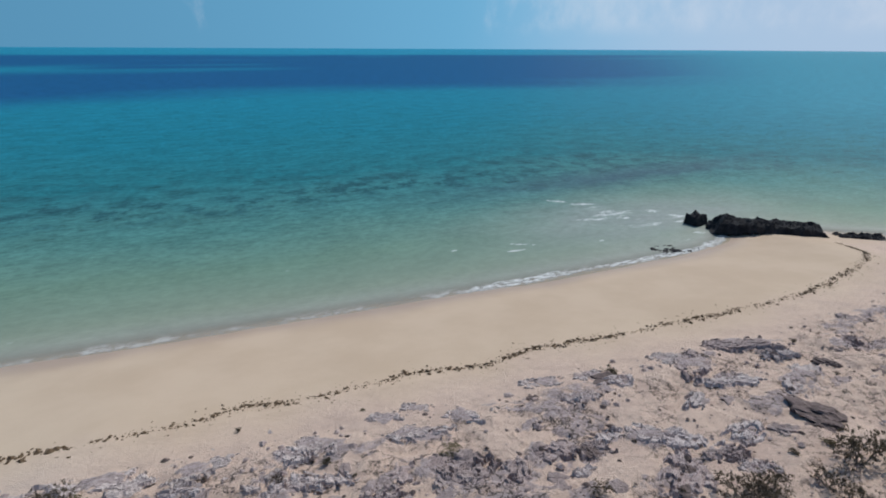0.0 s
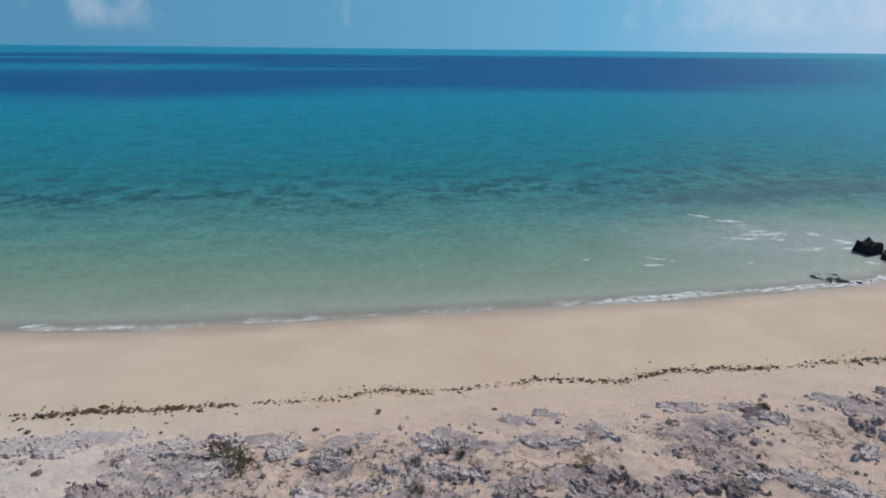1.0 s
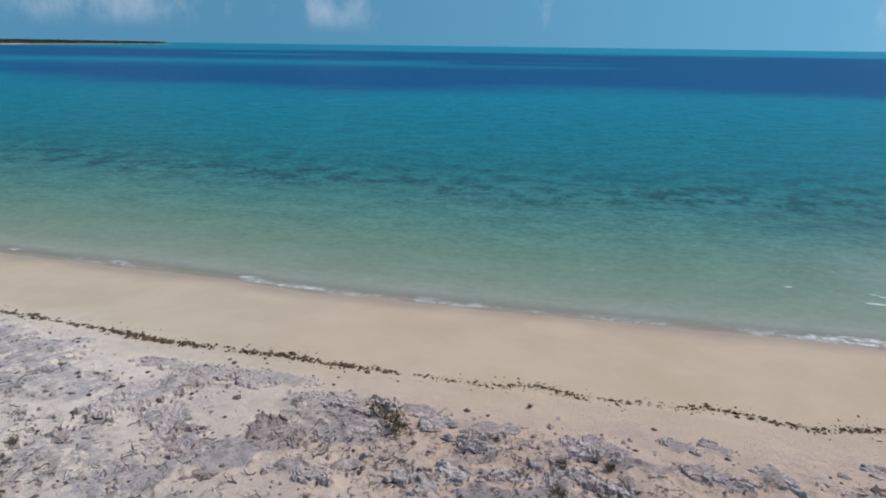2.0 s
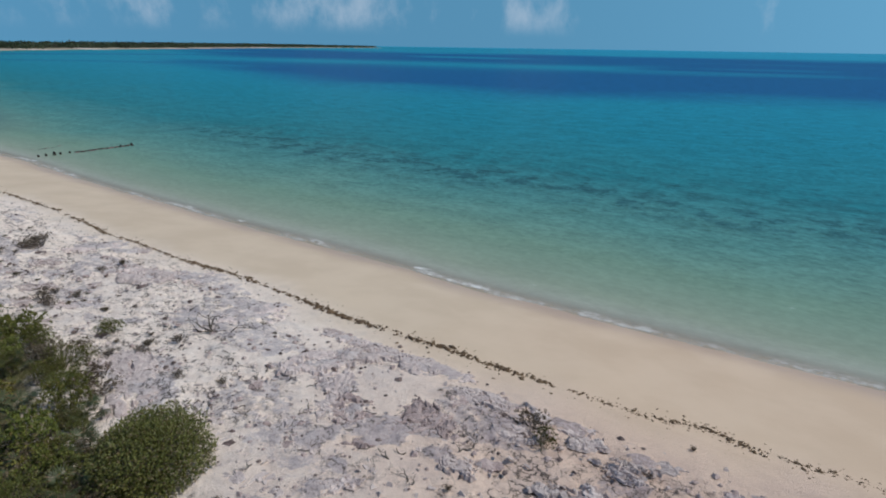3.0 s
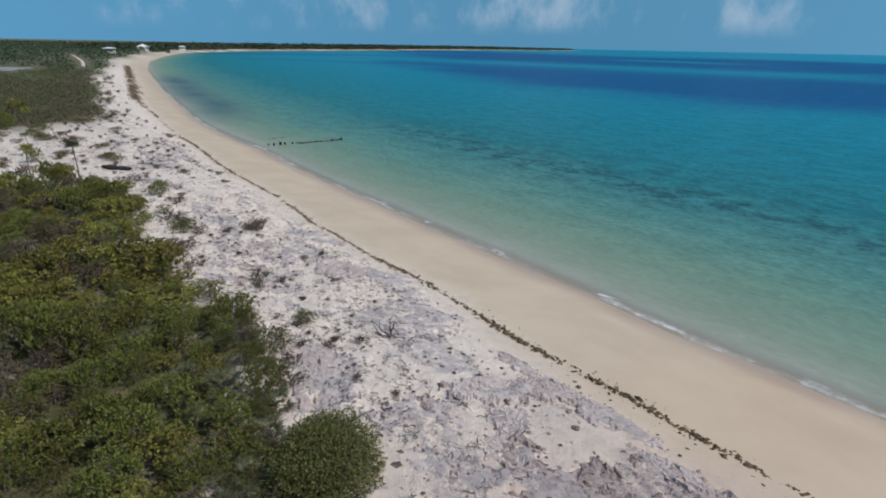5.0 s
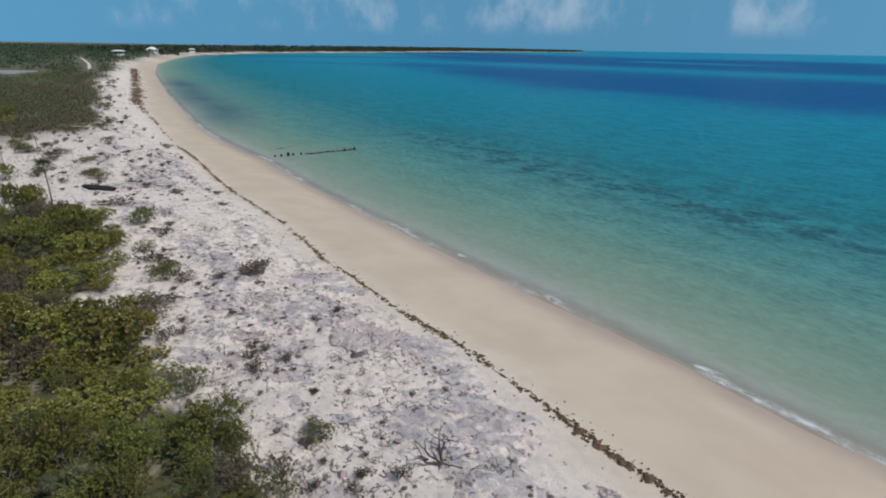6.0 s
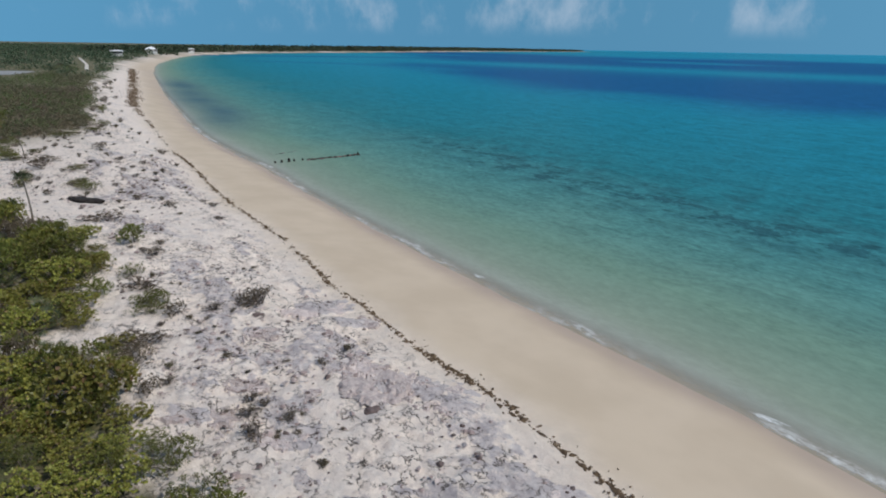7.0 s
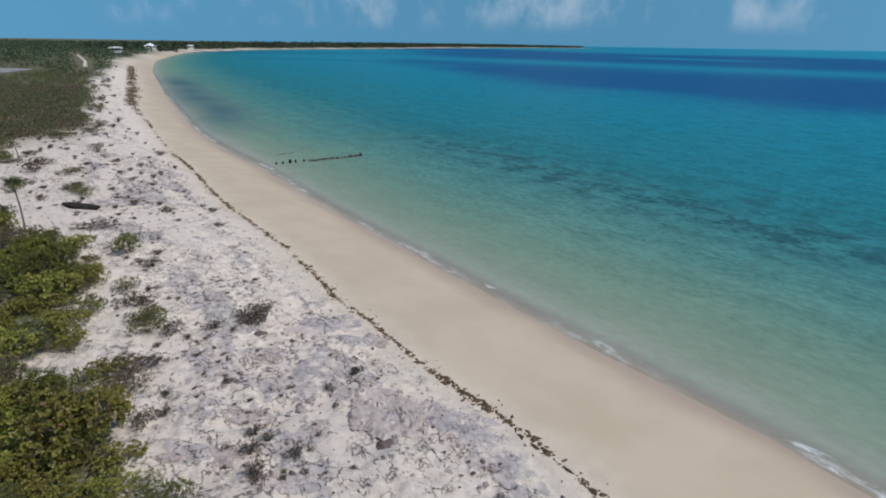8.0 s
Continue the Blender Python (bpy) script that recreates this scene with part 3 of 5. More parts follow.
# ---- ground and sea ----
def build_ground():
    x, y, faces = sheet(spread(-4700, -42, 23, 3000, 0.09, 1.065), spread(-3900, 5.0, 16.6, 4700, 0.09, 1.08))
    sd = inland(x, y)
    wob = sd + 0.5 * (fbm(x * 0.25, y * 0.25, 41, 3) - 0.5) * smooth(120, 60, np.abs(x))
    rock = plates(x, y, wob)
    z = height(x, y, wob)
    # broken limestone crust: low ragged terraces
    stony = smooth(9.0, 10.8, wob - 1.3 * smooth(-6, 5, x) + 1.4 * smooth(-12, -22, x)) * (1 - 0.5 * smooth(15, 20, wob)) * smooth(230, 90, np.abs(x + 10)) * smooth(0.36, 0.55, fbm(x * 0.28, y * 0.4, 83, 3) + 0.25 * rock)
    crust = fbm(x * 0.75, y * 0.95, 51, 6, 0.62) * 7.0
    stair = np.floor(crust) + smooth(0.62, 0.92, crust - np.floor(crust))
    z += stony * (0.07 * (stair - 3.5) + 0.05 * (fbm(x * 3.0, y * 3.0, 53, 3, 0.6) - 0.5)) + 0.05 * rock * smooth(-60, -45, x) + 0.10 * rock * (fbm(x * 4.0, y * 4.4, 59, 3, 0.65) - 0.5)
    z += smooth(9, 11, wob) * 0.05 * (fbm(x * 2.2, y * 2.2, 61, 3) - 0.5)
    wrack = np.interp(x, WRACK_X, WRACK_Y)
    white = smooth(-1.6, 2.2, wrack - y - 0.8 + 0.9 * smooth(-10, -20, x) + 2.2 * (fbm(x * 0.4, y * 0.4, 91, 3) - 0.5))
    white = np.where(x < -290, smooth(7, 12, wob), white)
    warm = smooth(-15, -1, x + 3 * (fbm(x * 0.3, y * 0.3, 37, 2) - 0.5))
    wet = smooth(1.5, 0.1, wob + 1.2 * (fbm(x * 0.3, y * 0.3, 23, 3) - 0.5)) * smooth(-2.5, -0.2, wob)
    green = scrub(x, y, sd)
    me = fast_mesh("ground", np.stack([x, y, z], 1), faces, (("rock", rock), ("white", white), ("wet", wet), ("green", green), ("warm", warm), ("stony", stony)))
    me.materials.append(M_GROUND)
    return tagged(new("ground", me), "tan beach rising to white sand with grey limestone", "beach", kind="structure")


def build_sea():
    x, y, faces = sheet(spread(-4800, -36, 36, 4800, 0.24, 1.055), spread(-300, 22.5, 38, 4850, 0.24, 1.045))
    off = -inland(x, y)
    weed = np.exp(-((off - 24 - 5 * (fbm(x * 0.06, y * 0, 7, 3) - 0.5)) / 4.2) ** 2) * smooth(75, 50, np.abs(x + 12))
    weed += 0.9 * np.exp(-(((x - 37) / 15) ** 2 + ((y - 42.5) / 4.2) ** 2))
    weed += 0.5 * np.exp(-((off - 31) / 7) ** 2) * smooth(110, 60, np.abs(x))
    for bx, by, wx, wy in ((-27, 50.3, 4.0, 1.3), (-22.5, 48.6, 2.6, 1.2), (-34, 50.5, 4, 1.2), (-46, 49.5, 6, 1.0), (14, 48, 6, 1.2)):
        weed += 1.1 * np.exp(-(((x - bx) / wx) ** 2 + ((y - by) / wy) ** 2))
    bed = np.exp(-((off - 6.5 - 3 * (fbm(x * 0.05, y * 0.05, 9, 2) - 0.5)) / 5.0) ** 2) * smooth(-84, -112, x) * smooth(-260, -190, x) * (0.6 + 0.6 * fbm(x * 0.11, y * 0.11, 27, 3))
    bed += 0.95 * np.exp(-(((x - 37) / 17) ** 2 + ((y - 43 - 0.1 * (x - 37)) / 3.0) ** 2)) * (0.55 + 0.7 * fbm(x * 0.12, y * 0.3, 67, 3))
    # the channel: near and far edge, and the light bank that splits it
    near = np.interp(x, [-1000, -613, -430, -329, -211, -169, -125, -90, -50, 0, 60, 220, 500], [700, 478, 315, 250, 206, 186, 156, 144, 144, 166, 180, 184, 190])
    warp = y + 70 * (fbm(x * 0.012, y * 0.02, 13, 4) - 0.5) * (np.abs(y) / 200) ** 0.5
    deep = smooth(-36, 26, warp - near) * (1 - smooth(780, 1050, warp)) * (1 - smooth(0.75, 1.3, x / (np.abs(y) + 20)))
    bank = np.interp(x, [-700, -430, -300, -200, -100, -60, 0], [470, 335, 335, 352, 358, 400, 440])
    deep *= 1 - 0.95 * np.exp(-((y - bank - 40 * (fbm(x * 0.01, y * 0.004, 15, 3) - 0.5)) / 62) ** 2) * smooth(-40, -100, x)
    # dark wisps under the far shore
    for line, wide, dark in (([(-640, 200), (-600, 270), (-565, 350), (-480, 445), (-370, 500)], 26, 0.8), ([(-430, 184), (-376, 217), (-305, 240)], 11, 0.55)):
        deep = np.maximum(deep, dark * np.exp(-(to_line(x, y, np.array(line, float)) / wide) ** 2))
    deep *= 1 - 0.7 * smooth(0.60, 0.72, fbm(x * 0.004, y * 0.012, 33, 3)) * smooth(200, 400, y)
    # how far the sunward sea is painted brighter
    sun_glint = 0.8 * smooth(0.55, 1.5, x / (np.abs(y) + 20)) * smooth(25, 90, off)
    churn = 0.80 * np.exp(-(((x - 29) / 11) ** 2 + ((y - 31.0) / 5.2) ** 2)) * (0.5 + fbm(x * 0.2, y * 0.3, 87, 3))
    # wavelets that break off the rocks
    breaks = 0.80 * np.exp(-(((x - 28) / 5) ** 2 + ((y - 32) / 5.5) ** 2))
    breaks = np.maximum(breaks, 1.2 * np.exp(-((off - 0.5) / 0.5) ** 2) * smooth(4, 15, x) * smooth(36, 31, x))
    for bx, by, wx, wy, turn in ((16.7, 28.0, 2.1, 0.20, -0.14), (17.6, 28.9, 1.6, 0.16, -0.5), (27.4, 35.5, 2.1, 0.35, -0.34), (25.6, 37.2, 1.8, 0.25, -0.75), (25.0, 31.9, 1.3, 0.22, -0.28), (27.8, 31.2, 0.9, 0.22, -0.3),
                                 (31.2, 31.8, 0.9, 0.5, -0.9), (31.9, 30.3, 0.8, 0.4, -0.6), (31.3, 28.9, 1.1, 0.25, -0.3), (30.4, 26.4, 0.8, 0.35, -0.5), (28.2, 25.7, 1.1, 0.22, -0.2), (27.8, 23.9, 1.3, 0.25, 0.1),
                                 (13.0, 29.4, 0.35, 0.16, 0.0), (23.0, 27.5, 0.6, 0.14, -0.25), (2.8, 30.0, 0.5, 0.14, -0.2), (12.7, 23.75, 1.8, 0.22, 0.0), (16.5, 24.1, 1.5, 0.2, 0.05), (21.6, 23.9, 2.4, 0.2, 0.0),
                                 (-9.4, 26.0, 0.5, 0.13, 0.3), (-30.2, 29.4, 0.6, 0.16, 0.3), (-15.8, 25.0, 1.4, 0.3, 0.1), (-67.0, 30.0, 1.2, 0.3, 0.0), (-31.5, 26.2, 1.4, 0.3, 0.1)):
        u, v = (x - bx) * math.cos(turn) + (y - by) * math.sin(turn), (y - by) * math.cos(turn) - (x - bx) * math.sin(turn)
        breaks = np.maximum(breaks, 1.3 * np.exp(-((u / wx) ** 2 + (v / wy) ** 2)))
    z = np.where(off > -4, 0.0, -0.6) + 0.02 * (fbm(x * 0.35, y * 0.8, 55, 3) - 0.5) * smooth(160, 60, np.abs(x))
    me = fast_mesh("sea", np.stack([x, y, z], 1), faces, (("off", off), ("weed", weed), ("bed", bed), ("deep", deep), ("breaks", breaks), ("sun_glint", sun_glint), ("churn", churn)))
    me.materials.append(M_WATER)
    return tagged(new("sea", me), "calm turquoise lagoon with a deep blue channel", "sea", kind="structure")


def strip(name, line, half, lift, mat, label, category, rounded=False):
    """A ribbon along a line, laid on the ground."""
    line = curve_through(line, 6.0)
    d = np.gradient(line, axis=0)
    d /= np.linalg.norm(d, axis=1, keepdims=True)
    side = np.stack([-d[:, 1], d[:, 0]], 1)
    u_along = np.linspace(-1, 1, len(line))[:, None]
    half = half * np.sqrt(np.clip(1.02 - u_along ** 2, 0.02, 1)) if rounded else half
    rows = [line + side * half * u * (1 + 0.25 * (fbm(line[:, :1] * 0.1, line[:, 1:] * 0.1, 5, 2) - 0.5)) for u in (-1, -0.4, 0.4, 1)]
    p = np.vstack(rows)
    n = len(line)
    z = height(p[:, 0], p[:, 1], inland(p[:, 0], p[:, 1])) + lift
    f = [(r * n + k, r * n + k + 1, (r + 1) * n + k + 1, (r + 1) * n + k) for r in range(3) for k in range(n - 1)]
    me = fast_mesh(name, np.column_stack([p, z]), np.array(f))
    me.materials.append(mat)
    return tagged(new(name, me), label, category, kind="structure")


build_ground()
build_sea()
strip("sand_track", [(-254, 46.7), (-275, 50.3), (-310, 56.5), (-365, 64.5), (-430, 73.5)], 0.6, 0.3, M_TRACK, "pale sand track through the scrub", "track")
strip("pond", [(-246, 0), (-245, 8), (-246, 16), (-247, 24), (-246, 30)], 15.0, 0.10, M_POND, "pale shallow pond in the scrub", "pond", True)


# ---- builders ----
rng = np.random.default_rng(7)


def part(name, me, mat, parent, label=""):
    """One mesh as a part of a thing."""
    if mat is not None and not me.materials:
        me.materials.append(mat)
    ob = new(name, me)
    ob.parent = parent
    return tagged(ob, label)


def thing(name, label, category, group=""):
    return tagged(new(name), label, category, group)


def solid(name, me, mat, label, category, m=None, group="", kind=""):
    if not me.materials:
        me.materials.append(mat)
    ob = tagged(new(name, me), label, category, group, kind)
    if m is not None:
        ob.matrix_basis = m
    return ob


def stand(x, y, turn=0.0, sx=1.0, sy=None, sz=None, sink=0.0, tip=0.0):
    """A pose on the ground, with sizes."""
    sy, sz = sx if sy is None else sy, sx if sz is None else sz
    return pose(x, y, ground_at(x, y) - sink, tip, 0, turn) @ Matrix.Diagonal((sx, sy, sz, 1))


def unit(v):
    return v / (np.linalg.norm(v, axis=-1, keepdims=True) + 1e-9)


def leaf_quads(base, axis, normal, length, width, fold=0.15):
    """A folded diamond for each row."""
    side = unit(np.cross(axis, normal))
    up = np.cross(side, axis)
    length, width = np.asarray(length)[:, None], np.asarray(width)[:, None]
    mid = base + axis * length * 0.5 + up * width * fold
    v = np.stack([base, mid + side * width / 2, base + axis * length - up * length * 0.12, mid - side * width / 2], 1).reshape(-1, 3)
    return v, np.arange(len(v)).reshape(-1, 4)


def tubes(pieces, sides=4):
    """Tapered round sticks from (p, q, r at p, r at q)."""
    verts, faces = [], []
    for p, q, r0, r1 in pieces:
        p, q = np.array(p, float), np.array(q, float)
        d = unit(q - p)
        a = unit(np.cross(d, (0.3, 0.5, 0.81)))
        b = np.cross(d, a)
        n = len(verts)
        for c, r in ((p, r0), (q, r1)):
            for k in range(sides):
                t = 2 * math.pi * k / sides
                verts.append(c + r * (math.cos(t) * a + math.sin(t) * b))
        for k in range(sides):
            faces.append((n + k, n + (k + 1) % sides, n + sides + (k + 1) % sides, n + sides + k))
    return np.array(verts), np.array(faces)


def crown(seed, radius, tall, leaves, length, width, lumps=9, droop=0.0, base=0.08, loose=0.17, dome=False):
    """A mound of leaves in uneven lumps, or one lumpy dome."""
    r = np.random.default_rng(seed)
    ang, rad = r.uniform(0, 2 * math.pi, lumps), radius * 0.68 * np.sqrt(r.uniform(0, 1, lumps))
    lump_r = radius * r.uniform(0.30, 0.52, lumps)
    cz = tall * (0.20 + 0.44 * (1 - (rad / radius) ** 2) * r.uniform(0.6, 1.25, lumps))
    centre = np.stack([rad * np.cos(ang), rad * np.sin(ang), cz], 1)
    k = r.integers(0, lumps, leaves)
    d = unit(r.normal(size=(leaves, 3)) + (0, 0, 0.45))
    shell = np.clip(r.normal(0.88 + 0.3 * (0.17 - loose), loose, leaves), 0.3, 1.16)[:, None]
    # twigs carry about ten leaves each, with gaps between
    twig = r.integers(0, max(leaves // (2 if dome else 10), 8), leaves)
    d, shell, k = unit(d[twig] + r.normal(size=(leaves, 3)) * 0.10), shell[twig] + r.normal(size=(leaves, 1)) * 0.05, k[twig]
    p = centre[k] + d * shell * lump_r[k][:, None] * np.array([1, 1, 0.8 * tall / radius if tall < radius else 1.0])
    if dome:
        swell = np.array([noise.noise(Vector(q * 1.6)) * 0.30 + noise.noise(Vector(q * 4.5)) * 0.16 for q in d])[:, None]
        d[:, 2] = np.abs(d[:, 2])
        p = d * (1 + swell) * np.minimum(shell, 1.0) ** 2 * (radius, radius, tall)
    low = p[:, 2] < base
    p[low, 2] = base * r.uniform(0.2, 1, low.sum()) + r.uniform(0, 0.3, low.sum()) * tall
    axis = unit(d + r.normal(size=(leaves, 3)) * 0.75 + (0, 0, 0.25 - droop))
    normal = unit(d * 0.6 + r.normal(size=(leaves, 3)) * 0.55 + (0, 0, 0.5))
    v, f = leaf_quads(p, axis, normal, length * r.uniform(0.65, 1.3, leaves), width * r.uniform(0.7, 1.25, leaves))
    return fast_mesh("crown", v, f, smooth_shade=False), centre


def stems(seed, centre, tall, thick):
    r = np.random.default_rng(seed + 500)
    pieces = []
    for c in centre:
        foot = np.array([c[0] * 0.2, c[1] * 0.2, -0.05]) + r.normal(size=3) * (0.03, 0.03, 0)
        bend = (foot + c) / 2 + r.normal(size=3) * 0.08 * tall
        pieces += [(foot, bend, thick, thick * 0.7), (bend, c, thick * 0.7, thick * 0.4)]
        for _ in range(3):
            pieces.append((c, c + unit(r.normal(size=3) + (0, 0, 0.5)) * 0.3 * tall, thick * 0.4, thick * 0.15))
    return fast_mesh("branchwork", *tubes(pieces))


def shrub(name, label, seed, mat, radius=1.0, tall=1.0, leaves=2000, length=0.09, width=0.045, lumps=9, thick=0.022, group="thicket shrubs", loose=0.17, dome=False):
    ob = thing(name, label, "shrub", group)
    me, centre = crown(seed, radius, tall, leaves, length, width, lumps, loose=loose, dome=dome)
    part("crown", me, mat, ob)
    part("branchwork", stems(seed, centre, tall, thick), M_BARK, ob, "thin grey stems")
    return ob


def fan_leaves(seed, count, reach, blade, blades=13, spread_deg=250.0, lift=0.35, wide=0.05):
    """Stalks with round fans of narrow blades."""
    r = np.random.default_rng(seed)
    fronds = []
    for k in range(count):
        base, axis, normal, length = [], [], [], []
        a = 2 * math.pi * (k * 0.382 + r.uniform(-0.05, 0.05))
        up = r.uniform(-0.25, 1.25) + lift
        d = unit(np.array([math.cos(a), math.sin(a), up]))
        hub = d * reach * r.uniform(0.7, 1.1)
        sv, sf = tubes([((0, 0, 0), hub, 0.012, 0.007)], 3)
        side = unit(np.cross(d, (0, 0, 1.0)))
        n = np.cross(side, d)
        for j in range(blades):
            t = radians(spread_deg) * (j / (blades - 1) - 0.5)
            v = math.cos(t) * d + math.sin(t) * side - 0.18 * n * abs(math.sin(t)) + (0, 0, -0.12)
            base.append(hub), axis.append(unit(v)), normal.append(n)
            length.append(blade * (0.75 + 0.25 * math.cos(t)) * r.uniform(0.85, 1.1))
        v, f = leaf_quads(np.array(base), np.array(axis), np.array(normal), np.array(length), np.full(len(base), wide))
        fronds.append(fast_mesh("frond", np.vstack([v, sv]), np.vstack([f, sf + len(v)]), smooth_shade=False))
    return fronds


def palmetto(seed):
    ob = thing("fan_palm", "low silver-green fan palm among the shrubs", "palm", "thicket palms")
    for me in fan_leaves(seed, 18, 0.50, 0.36, 17, 290, 0.15, 0.035):
        part("frond", me, M_FAN, ob).location.z = 0.25
    part("stump", fast_mesh("stump", *tubes([((0, 0, -0.1), (0.02, 0, 0.3), 0.07, 0.05)], 6)), M_BARK, ob, "short grey fibrous stump")
    return ob


def tall_palm(seed, tall, lean_x, mat, label):
    ob = thing("thatch_palm", label, "palm", "palms of the clearing")
    pts = [np.array([lean_x * u * u, 0.06 * math.sin(3 * u), tall * u - 0.15 * (1 - u)]) for u in np.linspace(0, 1, 7)]
    part("trunk", fast_mesh("trunk", *tubes([(a, b, 0.062 - 0.004 * k, 0.058 - 0.004 * k) for k, (a, b) in enumerate(zip(pts[:-1], pts[1:]))], 7)),
         M_BARK, ob, "slender grey trunk")
    for me in fan_leaves(seed, 18, 0.40, 0.42, 11, 260, 0.1, 0.06):
        part("frond", me, mat, ob).location = tuple(pts[-1])
    return ob


def twig_bush(seed, radius, tall, leaves, mat, name, label, category, group, count=16, leaf=0.05, fork=3):
    """A plant of bare upright twigs, with few or many small leaves near the tips."""
    r = np.random.default_rng(seed)
    pieces, tips = [], []
    for k in range(count):
        a, out = r.uniform(0, 2 * math.pi), r.uniform(0.15, 1.0)
        q = np.array([math.cos(a) * radius * out * 0.6, math.sin(a) * radius * out * 0.6, tall * r.uniform(0.35, 0.65)])
        pieces.append(((0.04 * math.cos(a), 0.04 * math.sin(a), -0.05), q, 0.011, 0.007))
        for _ in range(fork):
            e = q + np.array([r.normal() * 0.35 * radius, r.normal() * 0.35 * radius, tall * r.uniform(0.1, 0.45)])
            pieces.append((q, e, 0.007, 0.003))
            tips.append((q, e))
    ob = thing(name, label, category, group)
    part("branchwork", fast_mesh("branchwork", *tubes(pieces, 3)), M_WOOD, ob)
    if leaves:
        k = r.integers(0, len(tips), leaves)
        u = r.uniform(0.2, 1.1, leaves)[:, None]
        a, b = np.array([t[0] for t in tips])[k], np.array([t[1] for t in tips])[k]
        p = a + (b - a) * u + r.normal(size=(leaves, 3)) * 0.03
        p[:, 2] = np.maximum(p[:, 2], 0.02)
        v, f = leaf_quads(p, unit(r.normal(size=(leaves, 3)) + (0, 0, 0.4)), unit(r.normal(size=(leaves, 3)) + (0, 0, 0.6)),
                          leaf * r.uniform(0.6, 1.3, leaves), leaf * 0.5 * r.uniform(0.7, 1.2, leaves))
        part("foliage", fast_mesh("foliage", v, f, smooth_shade=False), mat, ob)
    return ob


def rock_mesh(seed, flat=0.6, subdiv=3, jag=0.55):
    bm = bmesh.new()
    bmesh.ops.create_icosphere(bm, subdivisions=subdiv, radius=1.0)
    off = Vector((seed * 7.7, seed * 3.1, seed * 1.9))
    for v in bm.verts:
        n = noise.noise(v.co * 1.1 + off) * 0.55 + noise.noise(v.co * 2.7 + off) * jag + noise.noise(v.co * 6.0 + off) * jag * 0.35
        if subdiv > 3:
            n += 0.5 * (0.5 - abs(noise.noise(v.co * 4.5 + off))) * abs(noise.noise(v.co * 2 - off)) + 0.22 * noise.noise(v.co * 11 + off)
        v.co *= 1 + n * 0.62 - 0.30 * abs(noise.noise(v.co * 3.4 + off * 2))
        v.co.z *= flat
        if v.co.z > 0.42 * flat:
            v.co.z = 0.42 * flat + (v.co.z - 0.42 * flat) * 0.35
    me = bpy.data.meshes.new("rock")
    bm.to_mesh(me)
    bm.free()
    return me


def slab_mesh(seed, corners=22):
    """A flat ragged plate of limestone, undercut at its rim."""
    r = np.random.default_rng(seed + 900)
    ang = np.sort(r.uniform(0, 2 * math.pi, corners) * 0.35 + np.linspace(0, 2 * math.pi, corners, endpoint=False) * 1.0)
    rad = 1 + 0.45 * np.array([noise.noise(Vector((math.cos(a) * 1.4, math.sin(a) * 1.4, seed * 3.3))) for a in ang]) + r.uniform(-0.2, 0.2, corners)
    bm = bmesh.new()
    rings = []
    for scale, z in ((0.80, -0.35), (0.98, 0.16), (1.0, 0.22), (0.86, 0.34), (0.45, 0.36)):
        rings.append([bm.verts.new((math.cos(a) * q * scale, math.sin(a) * q * scale, z + r.uniform(-0.10, 0.10))) for a, q in zip(ang, rad)])
    for lo, hi in zip(rings[:-1], rings[1:]):
        for k in range(corners):
            bm.faces.new((lo[k], lo[(k + 1) % corners], hi[(k + 1) % corners], hi[k]))
    mid = bm.verts.new((0, 0, 0.38))
    for k in range(corners):
        bm.faces.new((rings[-1][k], rings[-1][(k + 1) % corners], mid))
    me = bpy.data.meshes.new("slab")
    bm.to_mesh(me)
    bm.free()
    return me


# ---- limestone on the upper beach ----
SLABS = [slab_mesh(k) for k in range(9)]
ROCKS = [rock_mesh(k, 0.62 + 0.06 * (k % 4)) for k in range(8)]


CRAGS = [rock_mesh(20 + k, 0.66, 4, 0.7) for k in range(6)]


def with_material(meshes, mat):
    out = []
    for me in meshes:
        c = me.copy()
        c.materials.append(mat)
        out.append(c)
    return out


GREY_SLABS, PALE_SLABS, BROWN_SLABS = with_material(SLABS, M_STONE), with_material(SLABS, M_PALE), with_material(SLABS, M_BROWN)
GREY_CRAGS, BROWN_CRAGS = with_material(CRAGS, M_STONE), with_material(CRAGS, M_BROWN)
GREY_ROCKS, BROWN_ROCKS, PALE_ROCKS = with_material(ROCKS, M_STONE), with_material(ROCKS, M_BROWN), with_material(ROCKS, M_PALE)


def put_rock(meshes, name, label, x, y, size, tall, group, k):
    a = rng.uniform(0, 360)
    ob = tagged(new(name, meshes[k % len(meshes)]), label, "rock", group)
    ob.matrix_basis = stand(x, y, a, size, size * rng.uniform(0.6, 0.95), tall, sink=0.25 * tall, tip=rng.uniform(-7, 7))
    return ob


